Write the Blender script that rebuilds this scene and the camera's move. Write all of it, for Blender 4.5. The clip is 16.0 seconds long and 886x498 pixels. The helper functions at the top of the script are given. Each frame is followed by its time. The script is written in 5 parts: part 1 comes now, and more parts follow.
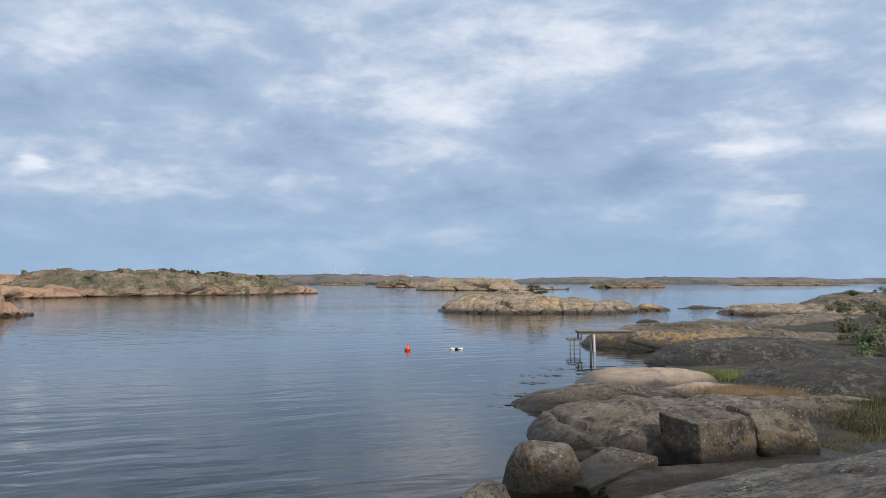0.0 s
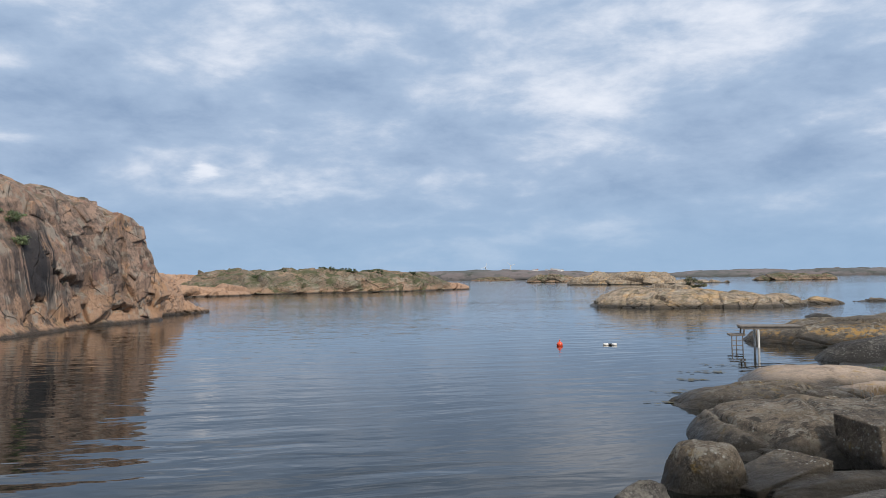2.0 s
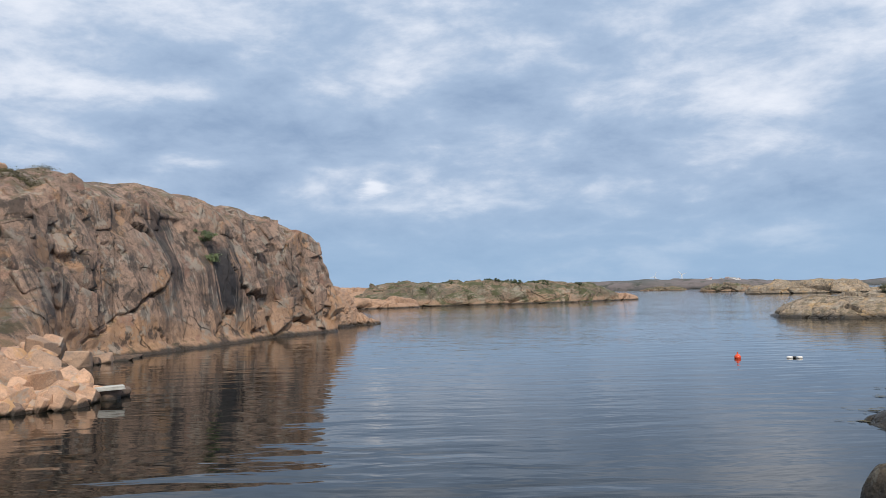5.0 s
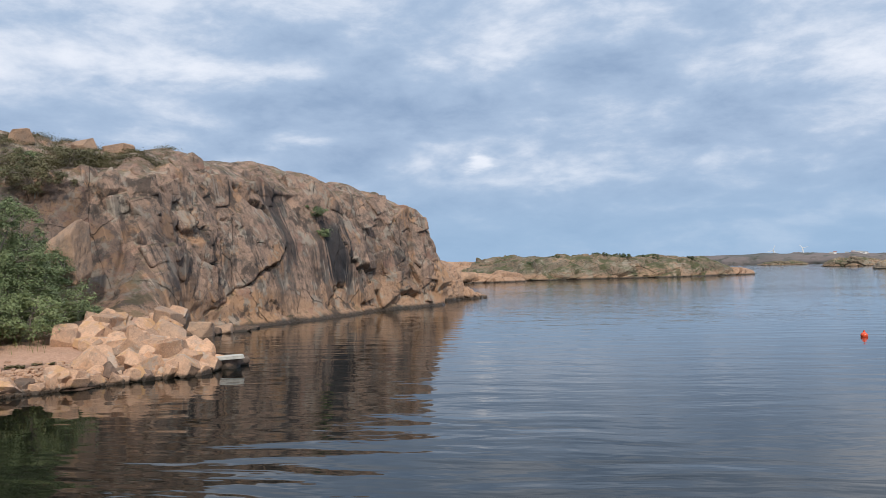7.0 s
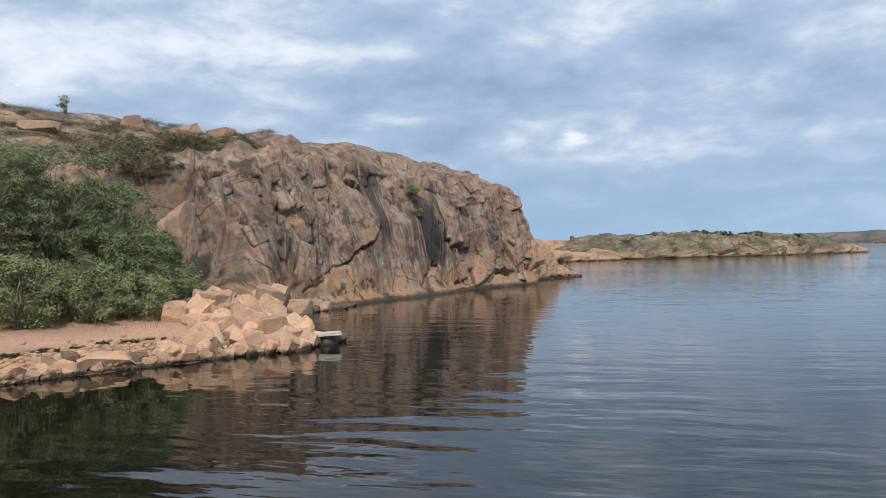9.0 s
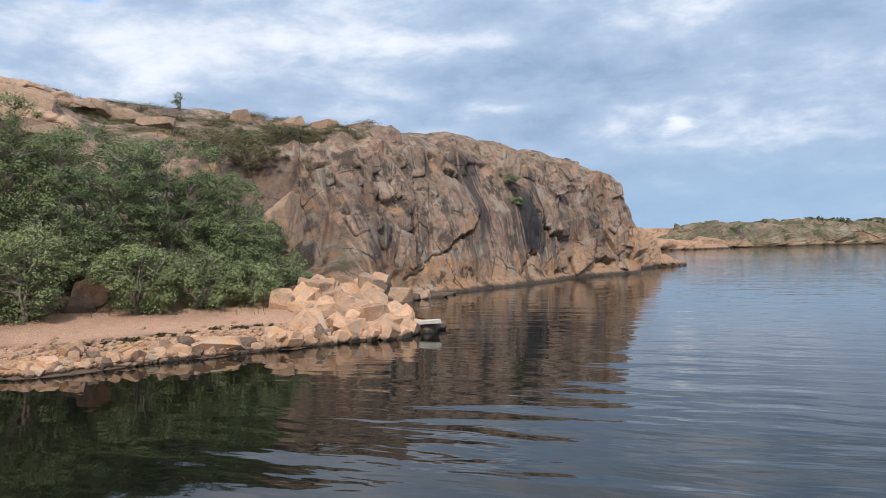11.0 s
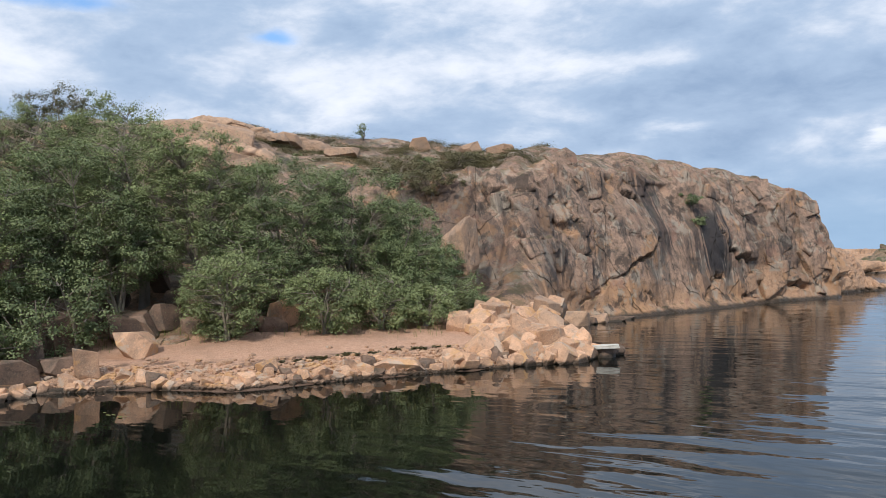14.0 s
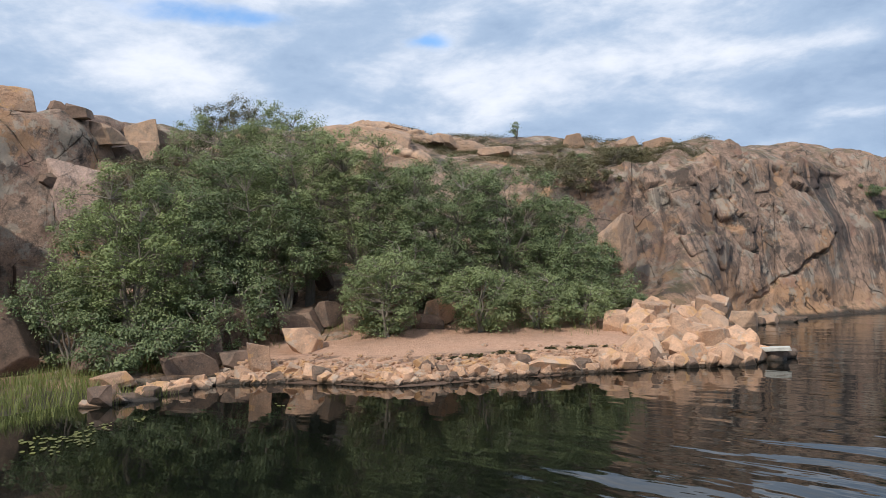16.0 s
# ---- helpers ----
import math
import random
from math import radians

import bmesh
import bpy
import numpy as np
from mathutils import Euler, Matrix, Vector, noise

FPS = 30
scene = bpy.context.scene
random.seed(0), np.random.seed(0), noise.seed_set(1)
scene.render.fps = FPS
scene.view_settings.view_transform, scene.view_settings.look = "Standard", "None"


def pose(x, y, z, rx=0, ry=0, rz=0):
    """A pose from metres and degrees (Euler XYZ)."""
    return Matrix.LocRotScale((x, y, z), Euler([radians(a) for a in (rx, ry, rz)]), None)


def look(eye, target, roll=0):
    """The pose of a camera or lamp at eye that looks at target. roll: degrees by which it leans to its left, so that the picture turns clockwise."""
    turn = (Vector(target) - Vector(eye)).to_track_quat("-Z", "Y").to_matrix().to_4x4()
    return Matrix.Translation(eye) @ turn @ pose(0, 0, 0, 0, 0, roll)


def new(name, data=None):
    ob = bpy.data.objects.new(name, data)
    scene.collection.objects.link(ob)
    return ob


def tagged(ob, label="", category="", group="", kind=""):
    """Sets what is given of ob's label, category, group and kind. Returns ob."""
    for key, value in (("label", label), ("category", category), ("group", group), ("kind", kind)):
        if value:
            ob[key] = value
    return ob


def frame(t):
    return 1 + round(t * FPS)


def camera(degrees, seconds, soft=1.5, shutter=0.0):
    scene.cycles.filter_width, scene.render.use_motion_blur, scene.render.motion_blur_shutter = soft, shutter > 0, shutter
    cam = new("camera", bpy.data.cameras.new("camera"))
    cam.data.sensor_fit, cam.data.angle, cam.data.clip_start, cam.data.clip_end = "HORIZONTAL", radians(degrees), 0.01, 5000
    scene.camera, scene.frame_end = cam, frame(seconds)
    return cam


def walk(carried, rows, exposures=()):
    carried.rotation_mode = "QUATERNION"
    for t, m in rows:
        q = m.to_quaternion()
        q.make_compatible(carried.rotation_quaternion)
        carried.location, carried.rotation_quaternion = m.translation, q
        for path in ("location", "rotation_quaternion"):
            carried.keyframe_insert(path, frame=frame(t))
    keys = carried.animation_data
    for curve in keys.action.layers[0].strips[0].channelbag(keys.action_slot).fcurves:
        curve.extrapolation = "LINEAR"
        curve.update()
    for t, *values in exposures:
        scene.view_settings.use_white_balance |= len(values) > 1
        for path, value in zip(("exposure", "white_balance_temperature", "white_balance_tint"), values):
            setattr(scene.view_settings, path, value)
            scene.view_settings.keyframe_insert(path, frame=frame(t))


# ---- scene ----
from mathutils.bvhtree import BVHTree

# ---------------------------------------------------------------- camera
EYE = (0.0, 0.0, 3.0)          # eye of somebody standing on the rock shelf
TURNS = """0.0 0.0 2.41 0.0
0.5 2.8 2.17 -0.1
1.0 5.55 1.88 -0.17
1.5 8.49 1.88 -0.47
2.0 10.79 2.15 -0.76
2.5 12.48 2.31 -0.97
3.0 14.27 2.56 -1.06
3.5 16.25 2.8 -1.12
4.0 18.39 2.85 -1.27
4.5 20.69 3.18 -1.37
5.0 22.63 3.17 -1.36
7.5 31.95 1.1 -1.45
8.0 33.39 0.84 -1.65
8.5 35.1 0.61 -1.54
9.0 37.09 0.1 -1.43
11.5 46.48 -0.29 -1.73
12.0 48.97 0.09 -1.78
12.5 51.03 0.6 -1.53
13.0 52.88 0.96 -1.43
13.5 54.7 1.25 -1.62
14.0 56.81 1.51 -1.74
14.5 59.3 1.66 -1.78
15.0 62.18 1.81 -1.74
15.5 65.24 1.87 -1.71
16.0 67.91 1.75 -1.91"""


def polar(az, d, z=0.0):
    """A place d metres from the standing point, az degrees to the left of the first view."""
    return Vector((-math.sin(radians(az)) * d, math.cos(radians(az)) * d, z))


cam = camera(58.35, 16.0, soft=0.6)
PATH = []
for line in TURNS.split("\n"):
    t, yaw, pitch, roll = map(float, line.split())
    ahead = polar(yaw, math.cos(radians(pitch)), math.sin(radians(pitch)))
    PATH.append((t, look(EYE, Vector(EYE) + ahead, roll)))
walk(cam, PATH, exposures=((0.0, -0.05), (5.0, -0.02), (8.5, 0.04), (12.0, 0.16), (16.0, 0.13)))

# ---------------------------------------------------------------- nodes


def node(nt, kind, ins=None, op=None):
    n = nt.nodes.new(kind)
    if op:
        n.operation = op
    for k, v in (ins or {}).items():
        if hasattr(v, "is_output"):
            nt.links.new(v, n.inputs[k])
        else:
            n.inputs[k].default_value = v
    return n


def mth(nt, op, a, b=0.0, c=0.0):
    return node(nt, "ShaderNodeMath", {0: a, 1: b, 2: c}, op).outputs[0]


def rgb(c):
    return (*c, 1.0) if len(c) == 3 else c


def mixc(nt, fac, a, b, blend="MIX"):
    n = nt.nodes.new("ShaderNodeMix")
    n.data_type, n.blend_type, n.clamp_factor = "RGBA", blend, True
    for i, v in ((0, fac), (6, a), (7, b)):
        if hasattr(v, "is_output"):
            nt.links.new(v, n.inputs[i])
        else:
            n.inputs[i].default_value = v if i == 0 else rgb(v)
    return n.outputs[2]


def ramp(nt, fac, lo, hi):
    """0 below lo, 1 above hi, smooth between."""
    n = node(nt, "ShaderNodeMapRange", {0: fac, 1: lo, 2: hi, 3: 0.0, 4: 1.0})
    n.interpolation_type = "SMOOTHSTEP"
    return n.outputs[0]


def noi(nt, vec, scale, detail=4.0, rough=0.55, dist=0.0):
    return node(nt, "ShaderNodeTexNoise", {"Vector": vec, "Scale": scale, "Detail": detail, "Roughness": rough, "Distortion": dist}).outputs["Fac"]


def scaled(nt, vec, s):
    return node(nt, "ShaderNodeVectorMath", {0: vec, 1: s}, op="MULTIPLY").outputs[0]


def material(name):
    m = bpy.data.materials.new(name)
    m.use_nodes = True
    nt = m.node_tree
    return m, nt, nt.nodes["Principled BSDF"]


# ---------------------------------------------------------------- sky, sun
SUN_AZ, SUN_EL = -140.0, 38.0   # behind the first view
world = bpy.data.worlds.new("sky")
scene.world = world
world.use_nodes = True
wt = world.node_tree
bg = wt.nodes["Background"]
way = node(wt, "ShaderNodeTexCoord").outputs["Generated"]
sep = node(wt, "ShaderNodeSeparateXYZ", {0: way})
sky = node(wt, "ShaderNodeTexSky")
sky.sky_type, sky.sun_disc = "NISHITA", False
sky.sun_elevation, sky.sun_rotation = radians(SUN_EL), radians(-SUN_AZ)
sky.air_density, sky.dust_density, sky.ozone_density = 1.0, 1.5, 1.5
lift = mth(wt, "ADD", mth(wt, "MAXIMUM", sep.outputs[2], 0.0), 0.1)
flat = node(wt, "ShaderNodeCombineXYZ", {0: mth(wt, "DIVIDE", sep.outputs[0], lift), 1: mth(wt, "DIVIDE", sep.outputs[1], lift), 2: 0.0}).outputs[0]
az_n = mth(wt, "MULTIPLY", mth(wt, "ARCTAN2", mth(wt, "MULTIPLY", sep.outputs[0], -1.0), sep.outputs[1]), 57.2958)
el_n = mth(wt, "MULTIPLY", mth(wt, "ARCSINE", sep.outputs[2]), 57.2958)
wob_a = mth(wt, "MULTIPLY", mth(wt, "SUBTRACT", noi(wt, flat, 2.2, 6, 0.6), 0.5), 3.4)
wob_e = mth(wt, "MULTIPLY", mth(wt, "SUBTRACT", noi(wt, flat, 3.1, 6, 0.6), 0.5), 1.7)
az_w, el_w = mth(wt, "ADD", az_n, wob_a), mth(wt, "ADD", el_n, wob_e)


def lobe(az, el, wa, we, amount):
    """A brighter or darker part of the cloud sheet."""
    a = mth(wt, "POWER", mth(wt, "ABSOLUTE", mth(wt, "DIVIDE", mth(wt, "SUBTRACT", az_w, az), wa)), 2.0)
    e = mth(wt, "POWER", mth(wt, "ABSOLUTE", mth(wt, "DIVIDE", mth(wt, "SUBTRACT", el_w, el), we)), 2.0)
    return mth(wt, "MULTIPLY", mth(wt, "EXPONENT", mth(wt, "MULTIPLY", mth(wt, "ADD", a, e), -1.0)), amount)


def total(parts):
    out = parts[0]
    for p in parts[1:]:
        out = mth(wt, "ADD", out, p)
    return out


lift2 = mth(wt, "ADD", mth(wt, "MAXIMUM", sep.outputs[2], 0.0), 0.28)
high = node(wt, "ShaderNodeCombineXYZ", {0: mth(wt, "DIVIDE", sep.outputs[0], lift2), 1: mth(wt, "DIVIDE", sep.outputs[1], lift2), 2: 0.0}).outputs[0]
tall = scaled(wt, way, (1.0, 1.0, 2.6))
base_n = mth(wt, "MULTIPLY", mth(wt, "SUBTRACT", noi(wt, high, 1.6, 8, 0.55, 0.2), 0.5), 1.8)
fine_n = mth(wt, "MULTIPLY", mth(wt, "SUBTRACT", noi(wt, tall, 6.5, 10, 0.6, 0.2), 0.5), 1.5)
curl_n = mth(wt, "MULTIPLY", mth(wt, "SUBTRACT", noi(wt, scaled(wt, way, (1.0, 1.0, 2.4)), 17.0, 7, 0.6, 0.3), 0.5), 0.55)
clouds = total([
    base_n, fine_n, curl_n, mth(wt, "MULTIPLY", ramp(wt, el_n, 17.0, 50.0), 0.95),
    lobe(28.0, 7.6, 0.8, 0.42, 0.7), lobe(-20.3, 8.9, 2.6, 0.8, 0.55), lobe(4.0, 12.6, 8.0, 1.5, 0.3),
    lobe(20.0, 6.2, 7.5, 0.55, 0.2), lobe(-9.0, 17.5, 14.0, 2.4, 0.3), lobe(22.5, 13.6, 8.0, 2.0, -0.25),
    lobe(-11.0, 6.8, 9.0, 1.8, -0.22), lobe(-23.0, 5.4, 2.2, 0.35, 0.35), lobe(46.0, 14.0, 8.0, 0.9, 0.4),
    lobe(18.0, 14.2, 6.0, 1.6, -0.12), lobe(40.3, 9.3, 2.8, 0.45, 0.4), lobe(41.0, 11.8, 8.0, 1.1, -0.22),
    # the lobe at 33 degrees is added out of view to brighten the water
    lobe(67.0, 14.5, 9.0, 2.4, 0.38), lobe(88.0, 14.5, 8.0, 2.6, 0.45), lobe(30.0, 11.0, 9.0, 2.0, -0.12), lobe(48.0, 33.0, 32.0, 10.0, 1.1)])
hole = total([lobe(83.0, 18.0, 6.5, 1.1, 1.0), lobe(68.8, 16.3, 2.4, 0.7, 0.8), lobe(94.0, 19.0, 5.0, 0.8, 0.7), lobe(-28.0, 15.5, 1.6, 2.2, 0.5)])
shade = ramp(wt, clouds, -1.0, 1.0)
dark_c, mid_c, light_c = (2.5, 3.6, 5.45), (4.05, 5.25, 7.1), (8.6, 9.0, 9.9)
cl_col = mixc(wt, ramp(wt, shade, 0.45, 1.0), mixc(wt, ramp(wt, shade, 0.0, 0.55), dark_c, mid_c), light_c)
# the sheet is thin towards the horizon and shows pale blue air there
low = ramp(wt, el_n, 9.0, 0.5)
cl_col = mixc(wt, mth(wt, "MULTIPLY", low, 0.75), cl_col, (3.2, 4.85, 6.95))
open_sky = ramp(wt, mth(wt, "ADD", hole, mth(wt, "MULTIPLY", fine_n, 1.2)), 0.4, 1.1)
blue = mixc(wt, 1.0, sky.outputs[0], (0.95, 1.5, 1.95), "MULTIPLY")
bg_col = mixc(wt, mth(wt, "MULTIPLY", open_sky, 0.85), cl_col, blue)
wt.links.new(bg_col, bg.inputs[0])
bg.inputs[1].default_value = 0.1

sun = new("sun", bpy.data.lights.new("sun", "SUN"))
sun.data.energy, sun.data.angle, sun.data.color = 3.0, radians(3.0), (1.0, 0.9, 0.77)
sun.matrix_world = look(polar(SUN_AZ, 100 * math.cos(radians(SUN_EL)), 100 * math.sin(radians(SUN_EL))), (0, 0, 0))

# ---------------------------------------------------------------- noise on arrays


def hash3(ix, iy, iz, seed):
    h = (ix.astype(np.int64) * 73856093) ^ (iy.astype(np.int64) * 19349663) ^ (iz.astype(np.int64) * 83492791) ^ (seed * 2654435761)
    h &= 0xFFFFFFFF
    h = ((h ^ (h >> 15)) * 2246822519) & 0xFFFFFFFF
    h = ((h ^ (h >> 13)) * 3266489917) & 0xFFFFFFFF
    return ((h ^ (h >> 16)) & 0xFFFFFF) / float(0xFFFFFF)


def vnoise(p, seed=0):
    i = np.floor(p)
    f = p - i
    f = f * f * (3 - 2 * f)
    out = 0
    for a in (0, 1):
        for b in (0, 1):
            for c in (0, 1):
                w = (f[..., 0] if a else 1 - f[..., 0]) * (f[..., 1] if b else 1 - f[..., 1]) * (f[..., 2] if c else 1 - f[..., 2])
                out = out + w * hash3(i[..., 0] + a, i[..., 1] + b, i[..., 2] + c, seed)
    return out * 2 - 1


def fbm(p, octaves=5, seed=0, gain=0.5):
    out, amp = 0, 1.0
    for k in range(octaves):
        out = out + amp * vnoise(p * 2.03 ** k, seed + k)
        amp *= gain
    return out


def cells(p, seed=0):
    """Distance to the border between cells, a random number for each cell, and the way from its middle."""
    i = np.floor(p)
    f1 = np.full(p.shape[:-1], 9.0)
    f2 = f1.copy()
    who = f1 * 0
    off = np.zeros(p.shape)
    for a in (-1, 0, 1):
        for b in (-1, 0, 1):
            for c in (-1, 0, 1):
                q = i + (a, b, c)
                jit = np.stack([hash3(q[..., 0], q[..., 1], q[..., 2], seed + k) for k in (1, 2, 3)], -1)
                away = p - q - jit
                d = np.linalg.norm(away, axis=-1)
                r = hash3(q[..., 0], q[..., 1], q[..., 2], seed + 4)
                near = d < f1
                f2 = np.where(near, f1, np.minimum(f2, d))
                who = np.where(near, r, who)
                off = np.where(near[..., None], away, off)
                f1 = np.where(near, d, f1)
    return f2 - f1, who * 2 - 1, off


def smooth(a, axis, n):
    for _ in range(n):
        m = np.moveaxis(a, axis, 0).copy()
        m[1:-1] = 0.25 * m[:-2] + 0.5 * m[1:-1] + 0.25 * m[2:]
        a = np.moveaxis(m, 0, axis)
    return a


def sheet(name, V, mat, closed=False, crisp=False):
    """A mesh from a grid of places V[u, v]."""
    nu, nv = V.shape[:2]
    idx = np.arange(nu * nv).reshape(nu, nv)
    if closed:
        idx = np.vstack([idx, idx[:1]])
    f = np.stack([idx[:-1, :-1], idx[1:, :-1], idx[1:, 1:], idx[:-1, 1:]], -1).reshape(-1, 4)
    me = bpy.data.meshes.new(name)
    me.from_pydata(V.reshape(-1, 3).tolist(), [], f.tolist())
    me.polygons.foreach_set("use_smooth", np.full(len(f), not crisp))
    me.materials.append(mat)
    me.update()
    return me


def normals(V):
    du, dv = np.gradient(V, axis=0), np.gradient(V, axis=1)
    n = np.cross(du, dv)
    return n / np.maximum(np.linalg.norm(n, axis=-1, keepdims=True), 1e-9)


def part(name, bm, mat, parent, label="", smooth_it=False):
    me = bpy.data.meshes.new(name)
    bm.to_mesh(me)
    bm.free()
    if smooth_it:
        me.polygons.foreach_set("use_smooth", np.ones(len(me.polygons), bool))
    me.materials.append(mat)
    ob = new(name, me)
    ob.parent = parent
    if label:
        tagged(ob, label)
    return ob


def empty(name, m, label, category, group=""):
    ob = new(name)
    ob.empty_display_size = 0.1
    ob.matrix_world = m
    return tagged(ob, label, category, group)


# ---------------------------------------------------------------- materials


def granite(name, pale, deep, grey, lichen=None, spots=0.0, streak=0.0, band=0.35, moss=0.0, moss_col=(0.07, 0.068, 0.032), foot_z=3.6, gold=0.5, local=False, stains=(), grain=0.25, bump=0.6, big=0.3, joints=0.0, joint_size=1.0, foot=None, crust=0.0, tints=()):
    m, nt, bs = material(name)
    pos = node(nt, "ShaderNodeNewGeometry").outputs["Position"]
    xyz = node(nt, "ShaderNodeSeparateXYZ", {0: pos})
    if local:
        rnd = node(nt, "ShaderNodeObjectInfo").outputs["Random"]
        vec = node(nt, "ShaderNodeVectorMath", {0: pos, 1: node(nt, "ShaderNodeCombineXYZ", {0: mth(nt, "MULTIPLY", rnd, 61.0), 1: rnd, 2: rnd}).outputs[0]}, op="ADD").outputs[0]
    else:
        vec = pos
    large = noi(nt, vec, big, 6, 0.62, 0.15)
    mid = noi(nt, vec, 1.7, 10, 0.66, 0.1)
    col = mixc(nt, ramp(nt, large, 0.35, 0.65), deep, pale)
    col = mixc(nt, ramp(nt, mid, 0.42, 0.68), col, grey)
    if foot:
        rise = mth(nt, "ADD", xyz.outputs[2], mth(nt, "MULTIPLY", mth(nt, "SUBTRACT", large, 0.5), foot_z * 2.5))
        col = mixc(nt, mth(nt, "MULTIPLY", ramp(nt, rise, foot_z, foot_z * 0.35), 0.75), col, foot)
    if local:
        tone = mth(nt, "ADD", mth(nt, "MULTIPLY", rnd, 0.5), 0.72)
        col = mixc(nt, 1.0, col, node(nt, "ShaderNodeCombineColor", {0: tone, 1: tone, 2: tone}).outputs[0], "MULTIPLY")
    jo = None
    if joints:
        warp = node(nt, "ShaderNodeTexNoise", {"Vector": vec, "Scale": 0.6 / joint_size, "Detail": 4.0, "Roughness": 0.5}).outputs["Color"]
        jv = node(nt, "ShaderNodeVectorMath", {0: scaled(nt, vec, (1.0, 1.0, 0.6)), 1: scaled(nt, warp, (joint_size * 0.2,) * 3)}, op="ADD").outputs[0]
        vo = node(nt, "ShaderNodeTexVoronoi", {"Vector": jv, "Scale": 0.55 / joint_size})
        vo.feature = "DISTANCE_TO_EDGE"
        vo2 = node(nt, "ShaderNodeTexVoronoi", {"Vector": jv, "Scale": 1.7 / joint_size})
        vo2.feature = "DISTANCE_TO_EDGE"
        wide = mth(nt, "MULTIPLY", ramp(nt, mid, 0.4, 0.7), 0.013)
        j1 = ramp(nt, vo.outputs["Distance"], mth(nt, "ADD", wide, 0.002), 0.0)
        j2 = mth(nt, "MULTIPLY", ramp(nt, vo2.outputs["Distance"], mth(nt, "ADD", wide, 0.002), 0.0), ramp(nt, large, 0.42, 0.6))
        vo3 = node(nt, "ShaderNodeTexVoronoi", {"Vector": jv, "Scale": 4.6 / joint_size})
        vo3.feature = "DISTANCE_TO_EDGE"
        some = noi(nt, vec, 1.1 / joint_size, 4, 0.6)
        j1 = mth(nt, "MULTIPLY", j1, ramp(nt, some, 0.42, 0.54))
        j3 = mth(nt, "MULTIPLY", ramp(nt, vo3.outputs["Distance"], mth(nt, "ADD", wide, 0.004), 0.0), ramp(nt, some, 0.56, 0.44))
        jo = mth(nt, "MAXIMUM", mth(nt, "MAXIMUM", j1, mth(nt, "MULTIPLY", j2, 0.8)), mth(nt, "MULTIPLY", j3, 0.6))
    fine = noi(nt, vec, 9.0, 8, 0.7)
    blot = noi(nt, vec, 3.6, 10, 0.72, 0.15)
    col = mixc(nt, mth(nt, "MULTIPLY", ramp(nt, blot, 0.5, 0.68), 0.5), col, tuple(c * 0.55 for c in grey))
    col = mixc(nt, mth(nt, "MULTIPLY", ramp(nt, blot, 0.46, 0.3), 0.45), col, tuple(min(1, c * 1.25) for c in pale))
    col = mixc(nt, mth(nt, "MULTIPLY", ramp(nt, fine, 0.5, 0.72), 0.45), col, tuple(c * 0.4 for c in grey))
    mott = noi(nt, vec, 17.0, 7, 0.75)
    col = mixc(nt, mth(nt, "MULTIPLY", ramp(nt, mott, 0.53, 0.66), min(1.0, grain * 1.5)), col, tuple(min(1, c * 1.45) for c in pale))
    col = mixc(nt, mth(nt, "MULTIPLY", ramp(nt, mott, 0.45, 0.33), min(1.0, grain * 1.5)), col, tuple(c * 0.4 for c in grey))
    speck = noi(nt, vec, 55.0, 3, 0.6)
    col = mixc(nt, mth(nt, "MULTIPLY", ramp(nt, speck, 0.5, 0.7), grain), col, tuple(min(1, c * 1.6) for c in pale))
    for k, (tint, scale, lo, hi, amount) in enumerate(tints):
        off = node(nt, "ShaderNodeVectorMath", {0: vec, 1: (17.0 * k + 5.0, 9.0 * k, 3.0)}, op="ADD").outputs[0]
        col = mixc(nt, mth(nt, "MULTIPLY", ramp(nt, noi(nt, off, scale, 12, 0.7, 0.1), lo, hi), amount), col, tint)
    if crust:
        cr = mth(nt, "MULTIPLY", ramp(nt, noi(nt, vec, 5.0, 11, 0.72, 0.3), 0.5, 0.56), ramp(nt, noi(nt, vec, 0.9, 5, 0.6), 0.42, 0.58))
        col = mixc(nt, mth(nt, "MULTIPLY", cr, crust), col, (0.29, 0.272, 0.228))
        dk = mth(nt, "MULTIPLY", ramp(nt, noi(nt, vec, 3.1, 11, 0.7, 0.4), 0.53, 0.6), ramp(nt, noi(nt, vec, 0.7, 4, 0.6), 0.6, 0.42))
        col = mixc(nt, mth(nt, "MULTIPLY", dk, crust), col, (0.03, 0.026, 0.022))
    if spots:
        sp = node(nt, "ShaderNodeTexVoronoi", {"Vector": vec, "Scale": 12.0, "Randomness": 1.0}).outputs["Distance"]
        near = mth(nt, "MULTIPLY", ramp(nt, mth(nt, "ADD", sp, mth(nt, "MULTIPLY", fine, 0.5)), 0.55, 0.38), ramp(nt, noi(nt, vec, 1.1, 4), 0.42, 0.6))
        col = mixc(nt, mth(nt, "MULTIPLY", near, spots), col, (0.42, 0.42, 0.38))
    if streak or stains:
        run = noi(nt, scaled(nt, vec, (0.05, 0.8, 0.05)), 0.9, 4, 0.5)
        side = noi(nt, scaled(nt, vec, (0.12, 1.0, 0.1)), 2.6, 5, 0.6)
        col = mixc(nt, mth(nt, "MULTIPLY", ramp(nt, mth(nt, "ADD", run, mth(nt, "MULTIPLY", mth(nt, "SUBTRACT", mid, 0.5), 0.1)), 0.53, 0.68), mth(nt, "MULTIPLY", ramp(nt, large, 0.4, 0.6), streak)), col, (0.07, 0.062, 0.06))
        thin = noi(nt, scaled(nt, vec, (0.1, 1.0, 0.05)), 4.2, 5, 0.6)
